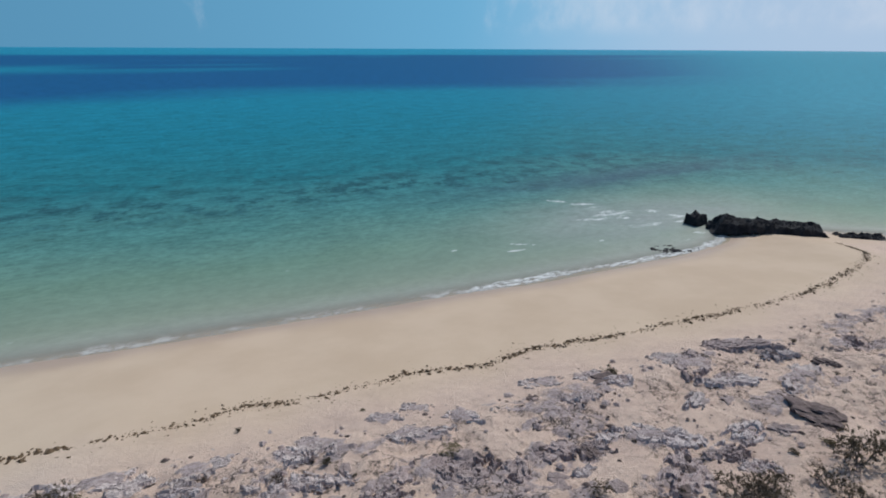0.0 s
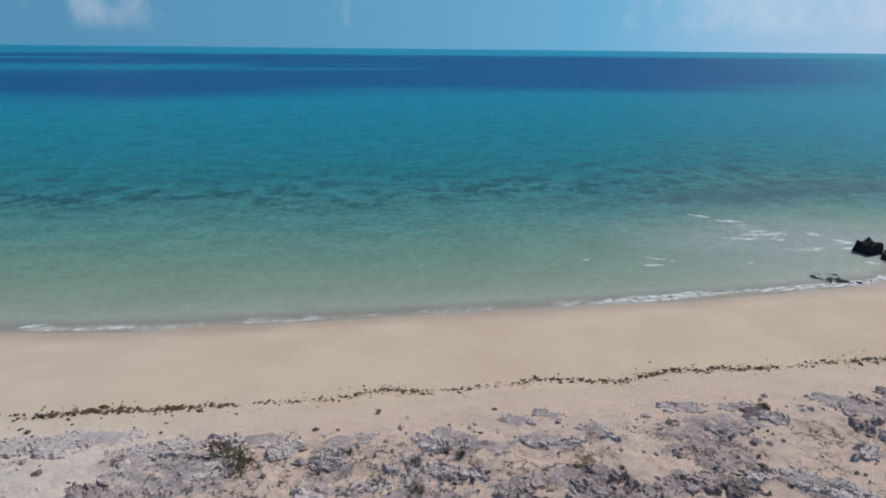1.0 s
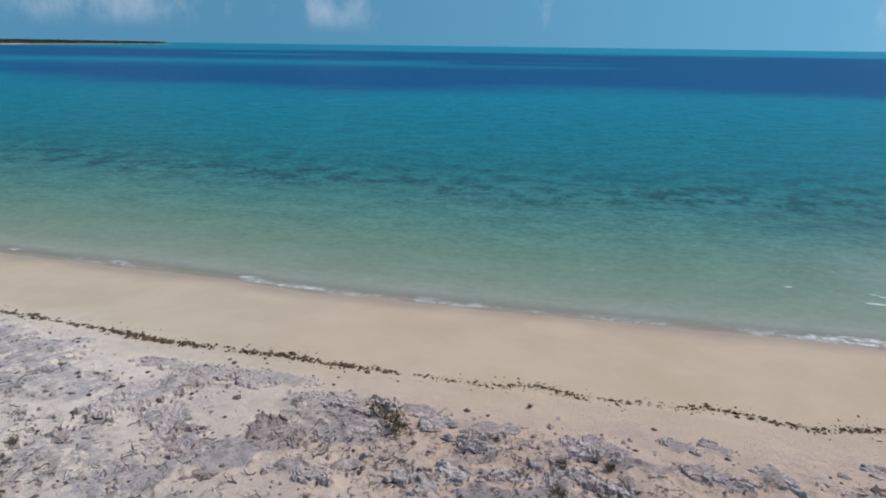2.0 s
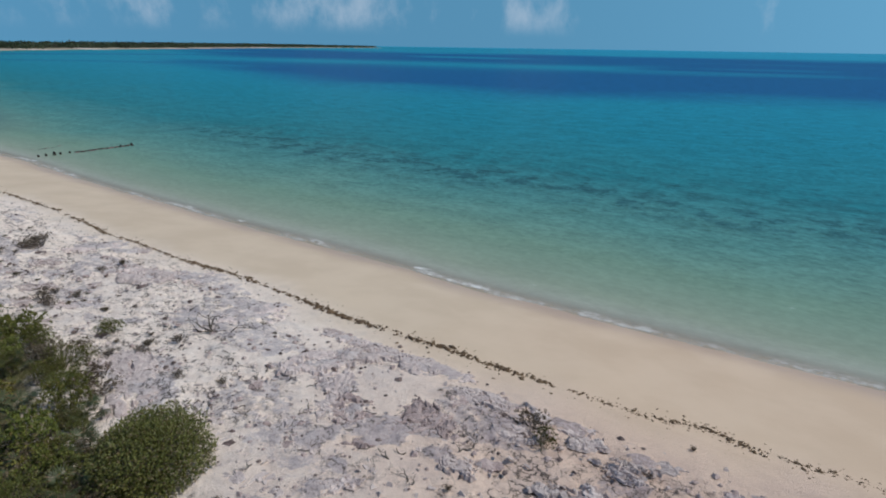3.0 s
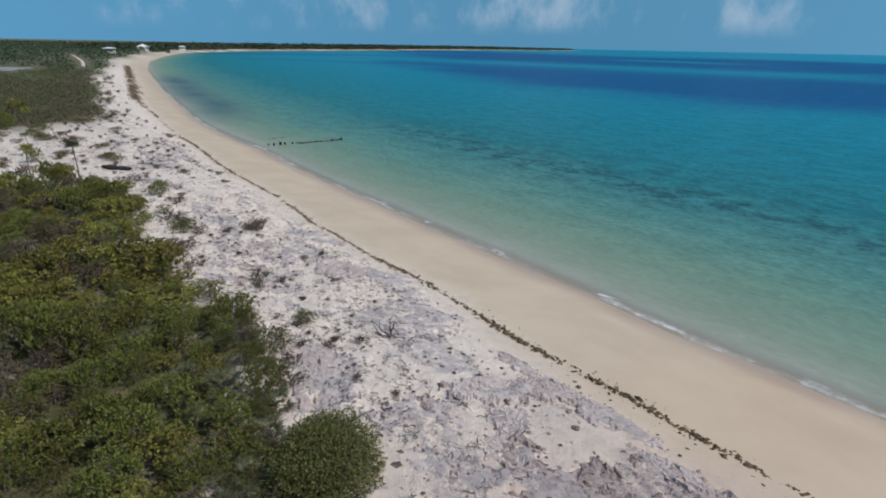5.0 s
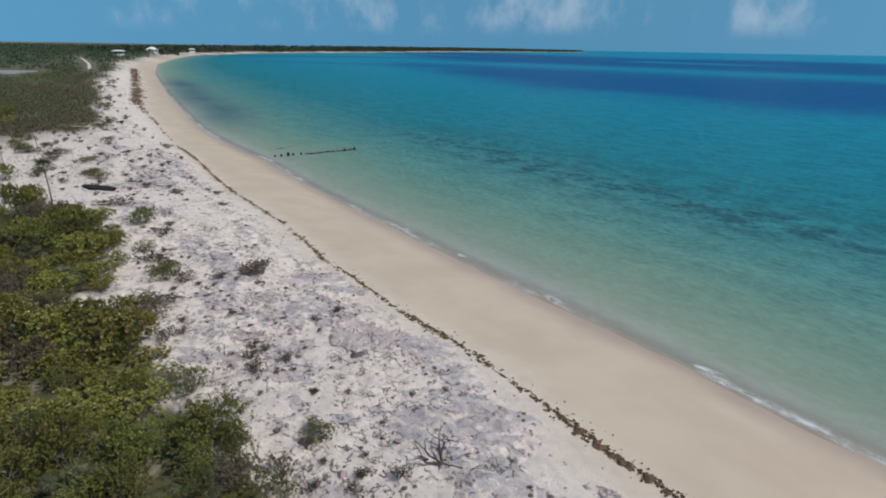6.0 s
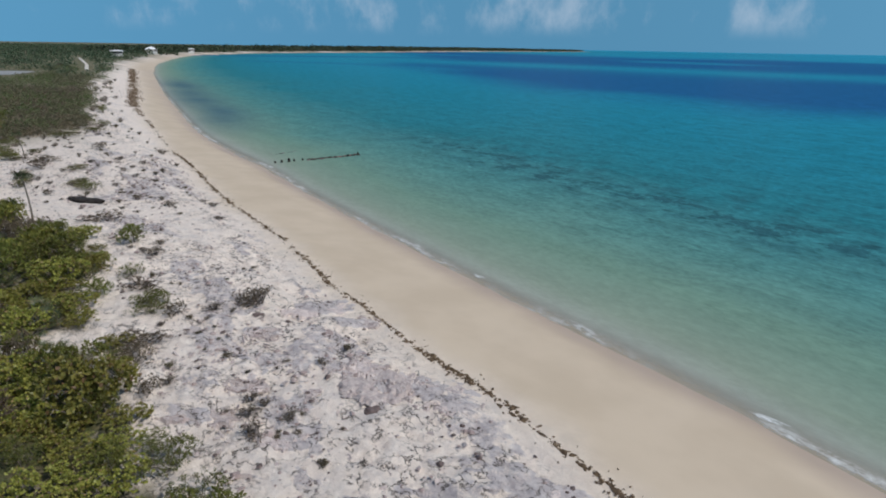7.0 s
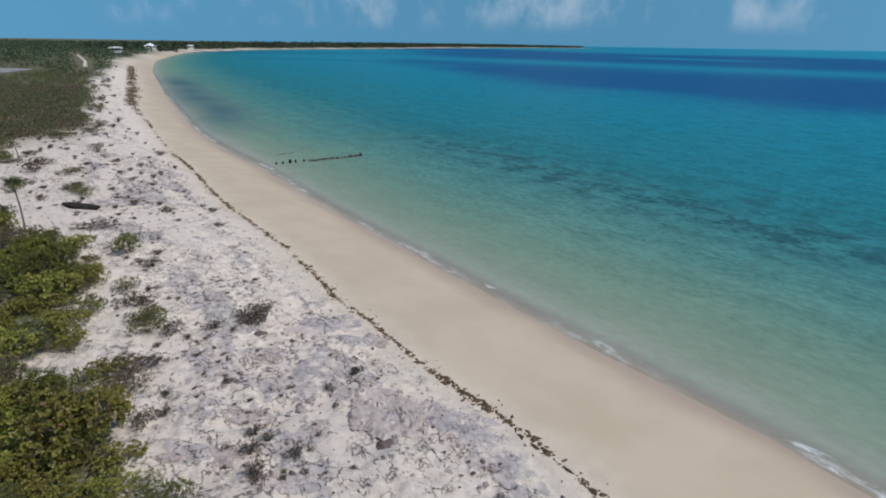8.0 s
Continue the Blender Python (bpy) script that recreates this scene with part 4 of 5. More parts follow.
def crust_mesh(seed, nx=72, ny=48):
    """A ragged sheet of pitted crust, one unit to each side, its rim sunk under the sand."""
    gx, gy = np.meshgrid(np.linspace(-1.35, 1.35, nx), np.linspace(-1.35, 1.35, ny))
    gx, gy = gx.ravel(), gy.ravel()
    field = 0.88 - np.hypot(gx, gy) + 1.7 * (fbm(gx * 1.7 + 9 * seed, gy * 1.5, 110 + seed, 5, 0.7) - 0.5)
    # sand lies in the hollows
    field = np.minimum(field, 2.6 * (fbm(gx * 3.0 + 3 * seed, gy * 2.6, 210 + seed, 4, 0.65) - 0.40))
    top = smooth(0.0, 0.14, field)
    step = fbm(gx * 1.7, gy * 1.5 + 5 * seed, 130 + seed, 5, 0.6) * 6
    z = -1.0 + top * (1.2 + 0.40 * (np.floor(step) + smooth(0.6, 0.95, step - np.floor(step)) - 3) + 0.9 * (fbm(gx * 7, gy * 6, 150 + seed, 3, 0.6) - 0.5))
    x = gx + 0.05 * (fbm(gx * 6, gy * 6, 170 + seed, 2) - 0.5)
    y = gy + 0.07 * (fbm(gx * 6, gy * 6, 190 + seed, 2) - 0.5)
    i = np.arange((ny - 1) * (nx - 1))
    a = i // (nx - 1) * nx + i % (nx - 1)
    f = np.stack([a, a + 1, a + nx + 1, a + nx], 1)
    return fast_mesh("crust", np.stack([x, y, z], 1), f[top[f].max(1) > 0.01], smooth_shade=False)


def lay(x, y, turn, sx, sy, sz, lift=0.0):
    """A pose that lies along the slope of the ground."""
    e = 0.6
    up = Vector((ground_at(x - e, y) - ground_at(x + e, y), ground_at(x, y - e) - ground_at(x, y + e), 2 * e)).normalized()
    tilt = Vector((0, 0, 1)).rotation_difference(up).to_matrix().to_4x4()
    return Matrix.Translation((x, y, ground_at(x, y) + lift)) @ tilt @ pose(0, 0, 0, 0, 0, turn) @ Matrix.Diagonal((sx, sy, sz, 1))


CRUST_SHEETS = [crust_mesh(k) for k in range(12)]
GREY_CRUST, PALE_CRUST = with_material(CRUST_SHEETS, M_STONE), with_material(CRUST_SHEETS, M_PALE)
DARK_PATCHES = {0, 2, 8, 12, 13, 14, 15, 19, 20, 21, 39, 52, 53}
PIECES = []
for k, (x, y, a, b, turn) in enumerate(CRUSTS):
    dark = k in DARK_PATCHES
    n = max(1, round(a / b / 1.25))
    for j in range(n):
        u = (j + 0.5) / n * 2 - 1
        PIECES.append((x + u * a * math.cos(radians(turn)) + rng.uniform(-0.12, 0.12), y + u * a * math.sin(radians(turn)) + rng.uniform(-0.12, 0.12),
                       a / n * rng.uniform(0.9, 1.25), b * rng.uniform(0.75, 1.1), turn + rng.uniform(-25, 25), dark))
for k, (x, y, a, b, turn, dark) in enumerate(PIECES):
    ob = tagged(new("limestone_crust", (GREY_CRUST if dark else PALE_CRUST)[k % 12]), ("mauve-grey" if dark else "pale grey") + " pitted limestone crust bedded in sand", "rock", "limestone crusts")
    ob.matrix_basis = lay(x, y, turn, a * 1.3, b * 1.3, 0.065 + 0.05 * min(b, 0.8) + (0.03 if dark else 0), 0.045)

# x, y, half width, height of the loose boulders
BOULDERS = [(8.2, 12.3, 0.34, 0.30), (13.7, 7.9, 0.46, 0.42), (15.4, 8.1, 0.95, 0.75), (14.9, 7.7, 0.6, 0.5), (17.7, 8.9, 0.36, 0.28), (18.6, 10.0, 0.42, 0.35), (23.1, 11.9, 0.7, 0.5), (7.6, 9.9, 0.4, 0.35),
            (8.3, 9.4, 0.36, 0.3), (4.9, 13.5, 0.2, 0.16), (14.6, 11.7, 0.5, 0.3), (4.2, 10.3, 0.6, 0.3), (20.3, 10.9, 0.6, 0.32), (11.5, 12.0, 0.3, 0.24), (-7.3, 11.7, 0.4, 0.22)]
for k, (x, y, w, h) in enumerate(BOULDERS):
    # these boulders get the brown stone with shade in its colour
    dark = k in (0, 2, 3, 5, 8, 9)
    put_rock(BROWN_CRAGS if dark else GREY_CRAGS, "boulder", "shade-darkened brown pitted boulder half sunk in sand" if dark else "grey weathered limestone boulder half sunk in sand",
             x, y, w, h * 1.3, "limestone boulders", k)

placed = 0
while placed < 120:
    x, y = rng.uniform(-46, 24), rng.uniform(5, 16.5)
    top = np.interp(x, WRACK_X, WRACK_Y) - 1.0
    low = np.interp(x, EDGE_X, EDGE_Y) + 0.3
    if not low < y < top or (x > -26 and y > top - 1.8):
        continue
    east = x > -8
    n = float(fbm(np.array([x * 0.33 + 3.1]), np.array([y * 0.55]), 11, 3)[0])
    if rng.uniform() > (0.95 if east else 0.35) + 2.2 * (n - 0.5):
        continue
    s = float(np.clip(rng.lognormal(-1.55 if not east else -1.35, 0.5), 0.09, 0.50 if east else 0.75))
    if rng.uniform() < (0.55 if east else 0.7):
        tone = rng.uniform()
        meshes, label = ((GREY_SLABS, "grey limestone plate lying in the sand") if tone < (0.5 if east else 0.15) else (PALE_SLABS, "pale limestone plate lying in the sand") if tone < 0.9 and not east
                         else (BROWN_SLABS, "brown limestone plate lying in the sand"))
        put_rock(meshes, "limestone_plate", label, x, y, s * 1.1, 0.09 + 0.12 * s, "limestone plates", placed)
    else:
        tone = rng.uniform()
        meshes, label = (GREY_ROCKS, "small grey limestone rock") if tone < 0.5 else (BROWN_ROCKS, "small brown pitted rock")
        put_rock(meshes, "beach_rock", label + " on the sand", x, y, s * 0.6, s * 0.36, "beach rocks", placed)
    placed += 1


def scatter_stones(count, seed):
    """Loose stone chips that nobody could count."""
    r = np.random.default_rng(seed)
    x, y = r.uniform(-72, 32, count * 5), r.uniform(4, 25, count * 5)
    top, low = np.interp(x, WRACK_X, WRACK_Y) - 0.9 - 1.3 * smooth(-10, 0, x), np.interp(x, EDGE_X, EDGE_Y)
    sd = inland(x, y)
    keep = (y < top) & (y > low) & (r.uniform(size=len(x)) < 0.25 + 0.9 * plates(x, y, sd))
    x, y = x[keep][:count], y[keep][:count]
    sd = inland(x, y)
    z = height(x, y, sd) + 0.02
    s = np.clip(r.lognormal(-3.0, 0.55, len(x)), 0.02, 0.16)
    shape = np.array([(1, 0, 0), (0.3, 0.9, 0.1), (-0.8, 0.5, 0), (-0.7, -0.6, 0.05), (0.4, -0.9, 0), (0.1, 0.1, 0.75), (0, 0, -0.5)])
    tri = np.array([(0, 1, 5), (1, 2, 5), (2, 3, 5), (3, 4, 5), (4, 0, 5), (1, 0, 6), (2, 1, 6), (3, 2, 6), (4, 3, 6), (0, 4, 6)])
    a = r.uniform(0, 2 * math.pi, len(x))
    v = shape[None] * (s[:, None, None] * r.uniform(0.6, 1.3, (len(x), 7, 1)))
    c, n = np.cos(a)[:, None], np.sin(a)[:, None]
    v = np.stack([v[..., 0] * c - v[..., 1] * n + x[:, None], v[..., 0] * n + v[..., 1] * c + y[:, None], v[..., 2] * 0.8 + z[:, None]], -1)
    f = tri[None] + 7 * np.arange(len(x))[:, None, None]
    return fast_mesh("stone_chips", v.reshape(-1, 3), f.reshape(-1, 3), smooth_shade=False)


solid("stone_chips", scatter_stones(3600, 3), M_STONE, "grey limestone chips strewn over the sand", "stones", kind="stuff")
# brown chips added to stand for small shadows on the sand
solid("brown_stone_chips", scatter_stones(2200, 4), M_BROWN, "brown chips strewn in place of small dark shadows", "stones", kind="stuff")


# ---- the seaweed line ----
def wrack_mesh(seed):
    r = np.random.default_rng(seed)
    seg = np.linalg.norm(np.diff(WRACK, axis=0), axis=1)
    run = np.concatenate([[0], np.cumsum(seg)])
    d = np.concatenate([r.uniform(0, 115, 8600), r.uniform(100, run[-1], 3600), r.uniform(165, run[-1], 3600)])
    x, y = np.interp(d, run, WRACK[:, 0]), np.interp(d, run, WRACK[:, 1])
    thick = fbm(d * 0.55, d * 0, 19, 3)
    keep = r.uniform(size=len(d)) < smooth(0.30, 0.60, thick) * np.where(d > 100, 0.8, 1) * (1 - 0.55 * smooth(-30, -42, x) * smooth(-110, -95, x)) * np.where(x > -2, 0.85, 1) + 0.08 + 0.2 * smooth(-26, -20, x)
    x, y, d = x[keep], y[keep], d[keep]
    y = y - 1.2 * smooth(-95, -135, x)
    side = r.normal(size=len(d)) * (np.where(x > -4, 0.12, 0.09) + 0.65 * smooth(-95, -150, x))
    loose = r.uniform(size=len(d)) < np.where(x > -4, 0.30, 0.22)
    side = np.where(loose, r.normal(size=len(d)) * 0.35 - 0.05, side) + 0.22 * (fbm(d * 0.9, d * 0, 29, 2) - 0.5)
    y = y + side
    sd = inland(x, y)
    z = height(x, y, sd)
    s = np.clip(r.lognormal(-3.1, 0.5, len(d)), 0.02, 0.15) * np.where(loose, 0.65, 1) * np.where(x > -4, 0.7, 1) * (1 + 0.008 * np.clip(-x - 30, 0, 200) + 0.9 * smooth(-105, -150, x))
    shape = np.array([(1.3, 0, 0.1), (0.2, 0.7, 0.2), (-1.2, 0.3, 0), (-0.6, -0.6, 0.15), (0.5, -0.7, 0), (0.1, 0.1, 0.8), (0, 0, -0.4)])
    tri = np.array([(0, 1, 5), (1, 2, 5), (2, 3, 5), (3, 4, 5), (4, 0, 5), (1, 0, 6), (2, 1, 6), (3, 2, 6), (4, 3, 6), (0, 4, 6)])
    a = r.normal(0, 0.7, len(d)) + np.where(r.uniform(size=len(d)) < 0.3, 1.6, 0)
    v = shape[None] * (s[:, None, None] * r.uniform(0.4, 1.5, (len(d), 7, 1)))
    c, n = np.cos(a)[:, None], np.sin(a)[:, None]
    v = np.stack([v[..., 0] * c - v[..., 1] * n + x[:, None], v[..., 0] * n + v[..., 1] * c + y[:, None], v[..., 2] * 0.7 + z[:, None] + 0.01], -1)
    f = tri[None] + 7 * np.arange(len(d))[:, None, None]
    return fast_mesh("seaweed", v.reshape(-1, 3), f.reshape(-1, 3), smooth_shade=False)


solid("seaweed_line", wrack_mesh(5), M_WEED, "dark dried seaweed washed up in a line", "seaweed", kind="stuff")


# ---- black rocks at the head ----
def reef_mesh(seed, lx, ly, h, nx=70, ny=26):
    """A jagged ridge of rock, longest along x."""
    xs, ys = np.linspace(-1, 1, nx), np.linspace(-1, 1, ny)
    gx, gy = np.meshgrid(xs, ys)
    x, y = gx * lx, gy * ly
    rim = 1 - np.maximum(np.abs(gx) ** 3, np.abs(gy) ** 2) + 0.7 * (fbm(x * 0.9, y * 0.9, seed, 3) - 0.5)
    z = h * smooth(0.05, 0.45, rim) * (0.80 + 0.9 * (fbm(x * 0.6, y * 0.8, seed + 3, 4) - 0.5)) - 0.35
    z += 0.55 * h * np.abs(fbm(x * 1.9, y * 1.9, seed + 9, 5, 0.65) - 0.5) * 2 * smooth(0, 0.4, rim)
    x = x + 0.18 * (fbm(x * 1.6, y * 1.6, seed + 12, 3) - 0.5)
    y = y + 0.4 * (fbm(x * 0.8, y * 1.1, seed + 15, 3) - 0.5)
    i = np.arange((ny - 1) * (nx - 1))
    a = i // (nx - 1) * nx + i % (nx - 1)
    f = np.stack([a, a + 1, a + nx + 1, a + nx], 1)
    return fast_mesh("reef", np.stack([x.ravel(), y.ravel(), z.ravel()], 1), f, smooth_shade=False)


REEFS = [(34.5, 24.45, -36, 3.75, 1.1, 0.86, "jagged black rock ridge at the water's edge"), (39.2, 21.2, -38, 1.75, 0.8, 0.72, "low jagged black rock ridge at the head of the beach"),
         (43.6, 18.2, -34, 3.0, 1.0, 0.7, "jagged black rock ridge running on along the shore"), (31.75, 28.1, 10, 0.72, 0.62, 0.95, "small black rock standing in the surf"),
         (32.0, 26.9, 40, 0.6, 0.45, 0.7, "small wet black rock beside the ridge"), (26.4, 24.6, -14, 1.9, 1.0, 0.34, "flat dark rock awash in the swash"),
         (27.2, 26.3, -25, 1.0, 0.55, 0.30, "flat dark rock awash in the shallows")]
for k, (x, y, turn, lx, ly, h, label) in enumerate(REEFS):
    ob = solid("black_rock", reef_mesh(60 + k, lx, ly, h, 70 if lx > 1.5 else 26, 26 if lx > 1.5 else 20), M_BLACK, label, "rock", group="black rocks")
    ob.matrix_basis = pose(x, y, 0.42 if lx > 2 else 0.12 if h > 0.5 else -0.02, 0, 0, turn)


# ---- ruined jetty ----
jetty = thing("ruined_jetty", "ruined jetty of dark stumps and stones in shallows", "jetty")
JETTY_POSTS = [(-68.25, 31.2, 0.45, 0.10), (-68.1, 31.9, 0.5, 0.12), (-67.95, 32.7, 0.75, 0.16), (-67.9, 33.3, 0.5, 0.12), (-67.85, 34.3, 0.42, 0.11), (-66.8, 41.0, 0.6, 0.13), (-66.9, 39.7, 0.45, 0.12)]
for x, y, h, r in JETTY_POSTS:
    h = h * 0.5 + 0.02
    me = fast_mesh("post", *tubes([((x, y, -1.0), (x + 0.03, y + 0.02, h * 0.7), r, r * 0.95), ((x + 0.03, y + 0.02, h * 0.7), (x + 0.06, y, h), r * 0.95, r * 0.55)], 8))
    part("post", me, M_DARKWOOD, jetty)
for k in range(26):
    u = k / 25
    x, y = -67.75 + 0.95 * u + rng.normal() * 0.12, 34.9 + 6.2 * u
    ob = part("stone", with_material([ROCKS[k % 8]], M_DARKWOOD if k % 3 else M_BROWN)[0], None, jetty)
    ob.matrix_basis = pose(x, y, -0.06, 0, 0, rng.uniform(0, 360)) @ Matrix.Diagonal((rng.uniform(0.30, 0.42), rng.uniform(0.26, 0.38), rng.uniform(0.26, 0.36), 1))
for k in range(7):
    x, y = -73.3 + rng.normal() * 0.3, 33.2 + 0.5 * k
    ob = part("stone", with_material([ROCKS[k % 8]], M_DARKWOOD if k % 3 else M_BROWN)[0], None, jetty)
    ob.matrix_basis = pose(x, y, -0.06, 0, 0, rng.uniform(0, 360)) @ Matrix.Diagonal((0.35, 0.3, 0.18, 1))


# ---- thicket ----
KINDS = [
    shrub("fine_leaved_shrub", "dense dark green shrub with fine leaves", 1, M_FINE, 1.05, 1.1, 2100, 0.085, 0.032, 10),
    shrub("fine_leaved_shrub", "dense dark green shrub with fine leaves", 2, M_FINE, 1.15, 0.9, 2100, 0.09, 0.034, 12),
    shrub("sea_grape", "yellow-green sea grape with large round leaves", 3, M_ROUND, 1.05, 1.1, 1500, 0.10, 0.092, 12),
    shrub("sea_grape", "yellow-green sea grape with large round leaves", 4, M_ROUND, 1.0, 0.9, 1400, 0.10, 0.09, 10),
    shrub("broad_leaved_shrub", "mid-green shrub with broad leaves", 5, M_BROAD, 1.1, 1.25, 2100, 0.105, 0.055, 10),
    shrub("broad_leaved_shrub", "mid-green shrub with broad leaves", 6, M_BROAD, 1.0, 1.05, 2000, 0.10, 0.05, 12),
    shrub("dry_shrub", "grey-brown shrub with dry twigs and sparse leaves", 8, M_DRY, 1.0, 0.75, 1250, 0.08, 0.034, 9),
]
MOUND = shrub("rounded_shrub", "large rounded dark green shrub alone on white sand", 12, M_FINE, 1.46, 1.2, 19000, 0.085, 0.04, 44, group="", loose=0.09, dome=True)
PALMETTO = palmetto(9)
used = set()


def plant(ob, m):
    """The first use moves the model itself, later ones copy it."""
    if ob.name in used:
        return copy_thing(ob, m)
    used.add(ob.name)
    ob.matrix_basis = m
    return ob


spots = []
y = -3.0
while y < 11.9:
    for x in np.arange(-56, -9, 1.14):
        spots.append((x + rng.uniform(-0.42, 0.42), y + rng.uniform(-0.42, 0.42)))
    y += 1.08
for x, y in spots:
    s = rng.uniform(0.70, 1.20)
    room = np.interp(x, EDGE_X, EDGE_Y) - y
    if room < 0.45 or x < -52 or (y < -1.5 and x > -24):
        continue
    if room < 1.4:
        s *= 0.72
    # drier gaps of bare sand in the thicket
    gap = float(fbm(np.array([x * 0.22]), np.array([y * 0.22]), 47, 3)[0])
    if (gap < 0.22 and room > 2.5 and x < -26) or to_line(np.array([x]), np.array([y]), np.array(BARE))[0] < 0.8:
        continue
    w = float(fbm(np.array([x * 0.19 + 40]), np.array([y * 0.19]), 57, 3)[0]) + rng.uniform(-0.24, 0.24)
    if rng.uniform() < 0.11:
        plant(PALMETTO, stand(x, y, rng.uniform(0, 360), s * 0.95))
        continue
    k = (6 if w < 0.33 else 0 if w < 0.39 else 1 if w < 0.44 else 4 if w < 0.49 else 5 if w < 0.54 else 2 if w < 0.60 else 3)
    if k in (2, 3) and x > -24 and rng.uniform() < 0.6:
        k = 5 if rng.uniform() < 0.5 else 1
    if x < -26 and room < 5 and rng.uniform() < 0.16:
        k = 2 if rng.uniform() < 0.6 else 3
    if x > -20 and room < 2.0 and rng.uniform() < 0.4:
        k = 6
    plant(KINDS[k], stand(x, y, rng.uniform(0, 360), s, s, s * rng.uniform(0.75, 1.35) * (1.3 if room > 1.6 and rng.uniform() < 0.2 else 1.0) * (0.8 if room < 1.4 else 1.0)))

plant(MOUND, stand(-12.4, 6.1, -50, 1.2, 0.95, 0.86))
for k, x, y, s in ((6, -13.9, 5.5, 0.5), (4, -13.8, 4.7, 0.7), (1, -13.0, 4.3, 0.6), (6, -12.5, 3.9, 0.55), (0, -15.0, 6.0, 0.6), (6, -11.9, 4.4, 0.6), (6, -12.9, 3.3, 0.7), (1, -13.4, 2.6, 0.8), (6, -14.9, 4.9, 0.7), (5, -13.7, 1.8, 0.8), (0, -12.4, 2.0, 0.7), (6, -17.2, 7.7, 0.5)):
    plant(KINDS[k], stand(x, y, 61 * x, s))
for k, x, y, s in ((0, -13.4, 4.0, 0.75), (1, -12.2, 4.2, 0.5), (0, -12.5, 2.9, 0.75), (1, -13.3, 4.9, 0.65), (0, -14.3, 3.4, 0.85), (1, -11.3, 4.2, 0.42), (0, -12.9, 2.2, 0.8), (4, -15.4, 4.9, 0.8), (6, -12.7, 4.9, 0.5), (0, -11.2, 3.5, 0.55), (0, -18.2, 6.6, 0.7)):
    plant(KINDS[k], stand(x, y, 47 * x, s, s, s * 1.1))
for x, y in ((-12.9, 4.5), (-12.3, 3.4), (-13.75, 4.75), (-14.4, 4.4), (-14.2, 5.5), (-15.3, 6.3), (-12.3, 3.9), (-19.6, 6.5)):
    plant(PALMETTO, stand(x, y, 81 * x, 0.85))
# shrubs that stand alone on the sand: model, x, y, size across, size up
ALONE = [(1, -14.2, 4.9, 0.85, 0.9), (1, -19.9, 9.8, 0.62, 0.62), (0, -20.4, 9.9, 0.45, 0.4), (0, -20.3, 7.7, 1.0, 0.9), (4, -21.5, 7.6, 1.0, 0.9), (1, -22.6, 7.9, 1.0, 0.8), (6, -19.4, 7.3, 0.8, 0.8), (0, -18.8, 7.6, 0.8, 0.8), (6, -19.3, 8.4, 0.5, 0.5), (1, -24.3, 7.8, 0.9, 0.9), (0, -17.3, 6.9, 0.9, 0.8), (4, -16.4, 6.4, 0.8, 0.8), (1, -18.1, 7.3, 0.8, 0.7), (6, -16.3, 7.2, 0.7, 0.5), (0, -15.5, 5.9, 0.8, 0.8), (6, -17.0, 7.3, 0.55, 0.5), (1, -18.6, 8.2, 0.6, 0.6),
         (6, -4.75, 12.95, 0.62, 0.5), (1, -4.15, 12.35, 0.52, 0.6), (1, 4.8, 10.9, 0.40, 0.24), (1, -34.2, 10.0, 1.15, 0.75), (6, -33.3, 10.6, 0.6, 0.6),
         (6, -30.3, 8.3, 0.95, 0.5), (0, -45.2, 11.3, 0.45, 0.35), (6, -37.0, 10.2, 1.0, 0.5), (6, -48.9, 11.2, 1.5, 0.5), (6, -28.1, 8.3, 0.5, 0.5),
         (0, -38.7, 10.3, 1.0, 0.6), (1, -34.9, 10.1, 0.9, 0.7), (6, -31.6, 8.9, 1.1, 0.45), (6, -33.0, 13.5, 0.9, 0.5), (4, -43.4, 11.5, 0.9, 0.8)]
for k, x, y, s, up in ALONE:
    plant(KINDS[k], stand(x, y, 71 * x, s, s * 0.85, up))
ALONE_FAR = [(1, -86, 14.6, 2.0, 0.75), (6, -71, 11.2, 1.3, 0.6), (1, -66, 12.6, 1.25, 0.6), (0, -60.3, 12.0, 0.8, 0.5), (6, -78, 16.5, 1.3, 0.6), (1, -91, 18.5, 1.6, 0.8),
             (6, -63, 9.0, 1.1, 0.5), (0, -75.5, 8.3, 1.2, 0.6), (6, -57.5, 9.4, 0.6, 0.4), (1, -82, 9.5, 1.6, 0.9), (0, -96, 20.5, 1.5, 0.9), (6, -55, 4.6, 1.0, 0.6)]
for k, x, y, s, up in ALONE_FAR:
    plant(KINDS[k], stand(x, y, 37 * x, s, s * 0.7, up))
for k in range(26):
    x, y = rng.uniform(-104, -57), rng.uniform(2, 12.5)
    s = rng.uniform(0.6, 1.5)
    plant(KINDS[int(rng.choice([6, 6, 1, 0, 5]))], stand(x, y, rng.uniform(0, 360), s, s * 0.8, s * rng.uniform(0.4, 0.7)))
for k in range(22):
    x = rng.uniform(-190, -84)
    y = float(np.interp(x, SHORE[::-1, 0], SHORE[::-1, 1])) - rng.uniform(11.5, 17)
    s = rng.uniform(0.8, 1.9)
    plant(KINDS[int(rng.choice([6, 6, 6, 1, 0]))], stand(x, y, rng.uniform(0, 360), s, s * 0.8, s * rng.uniform(0.4, 0.75)))
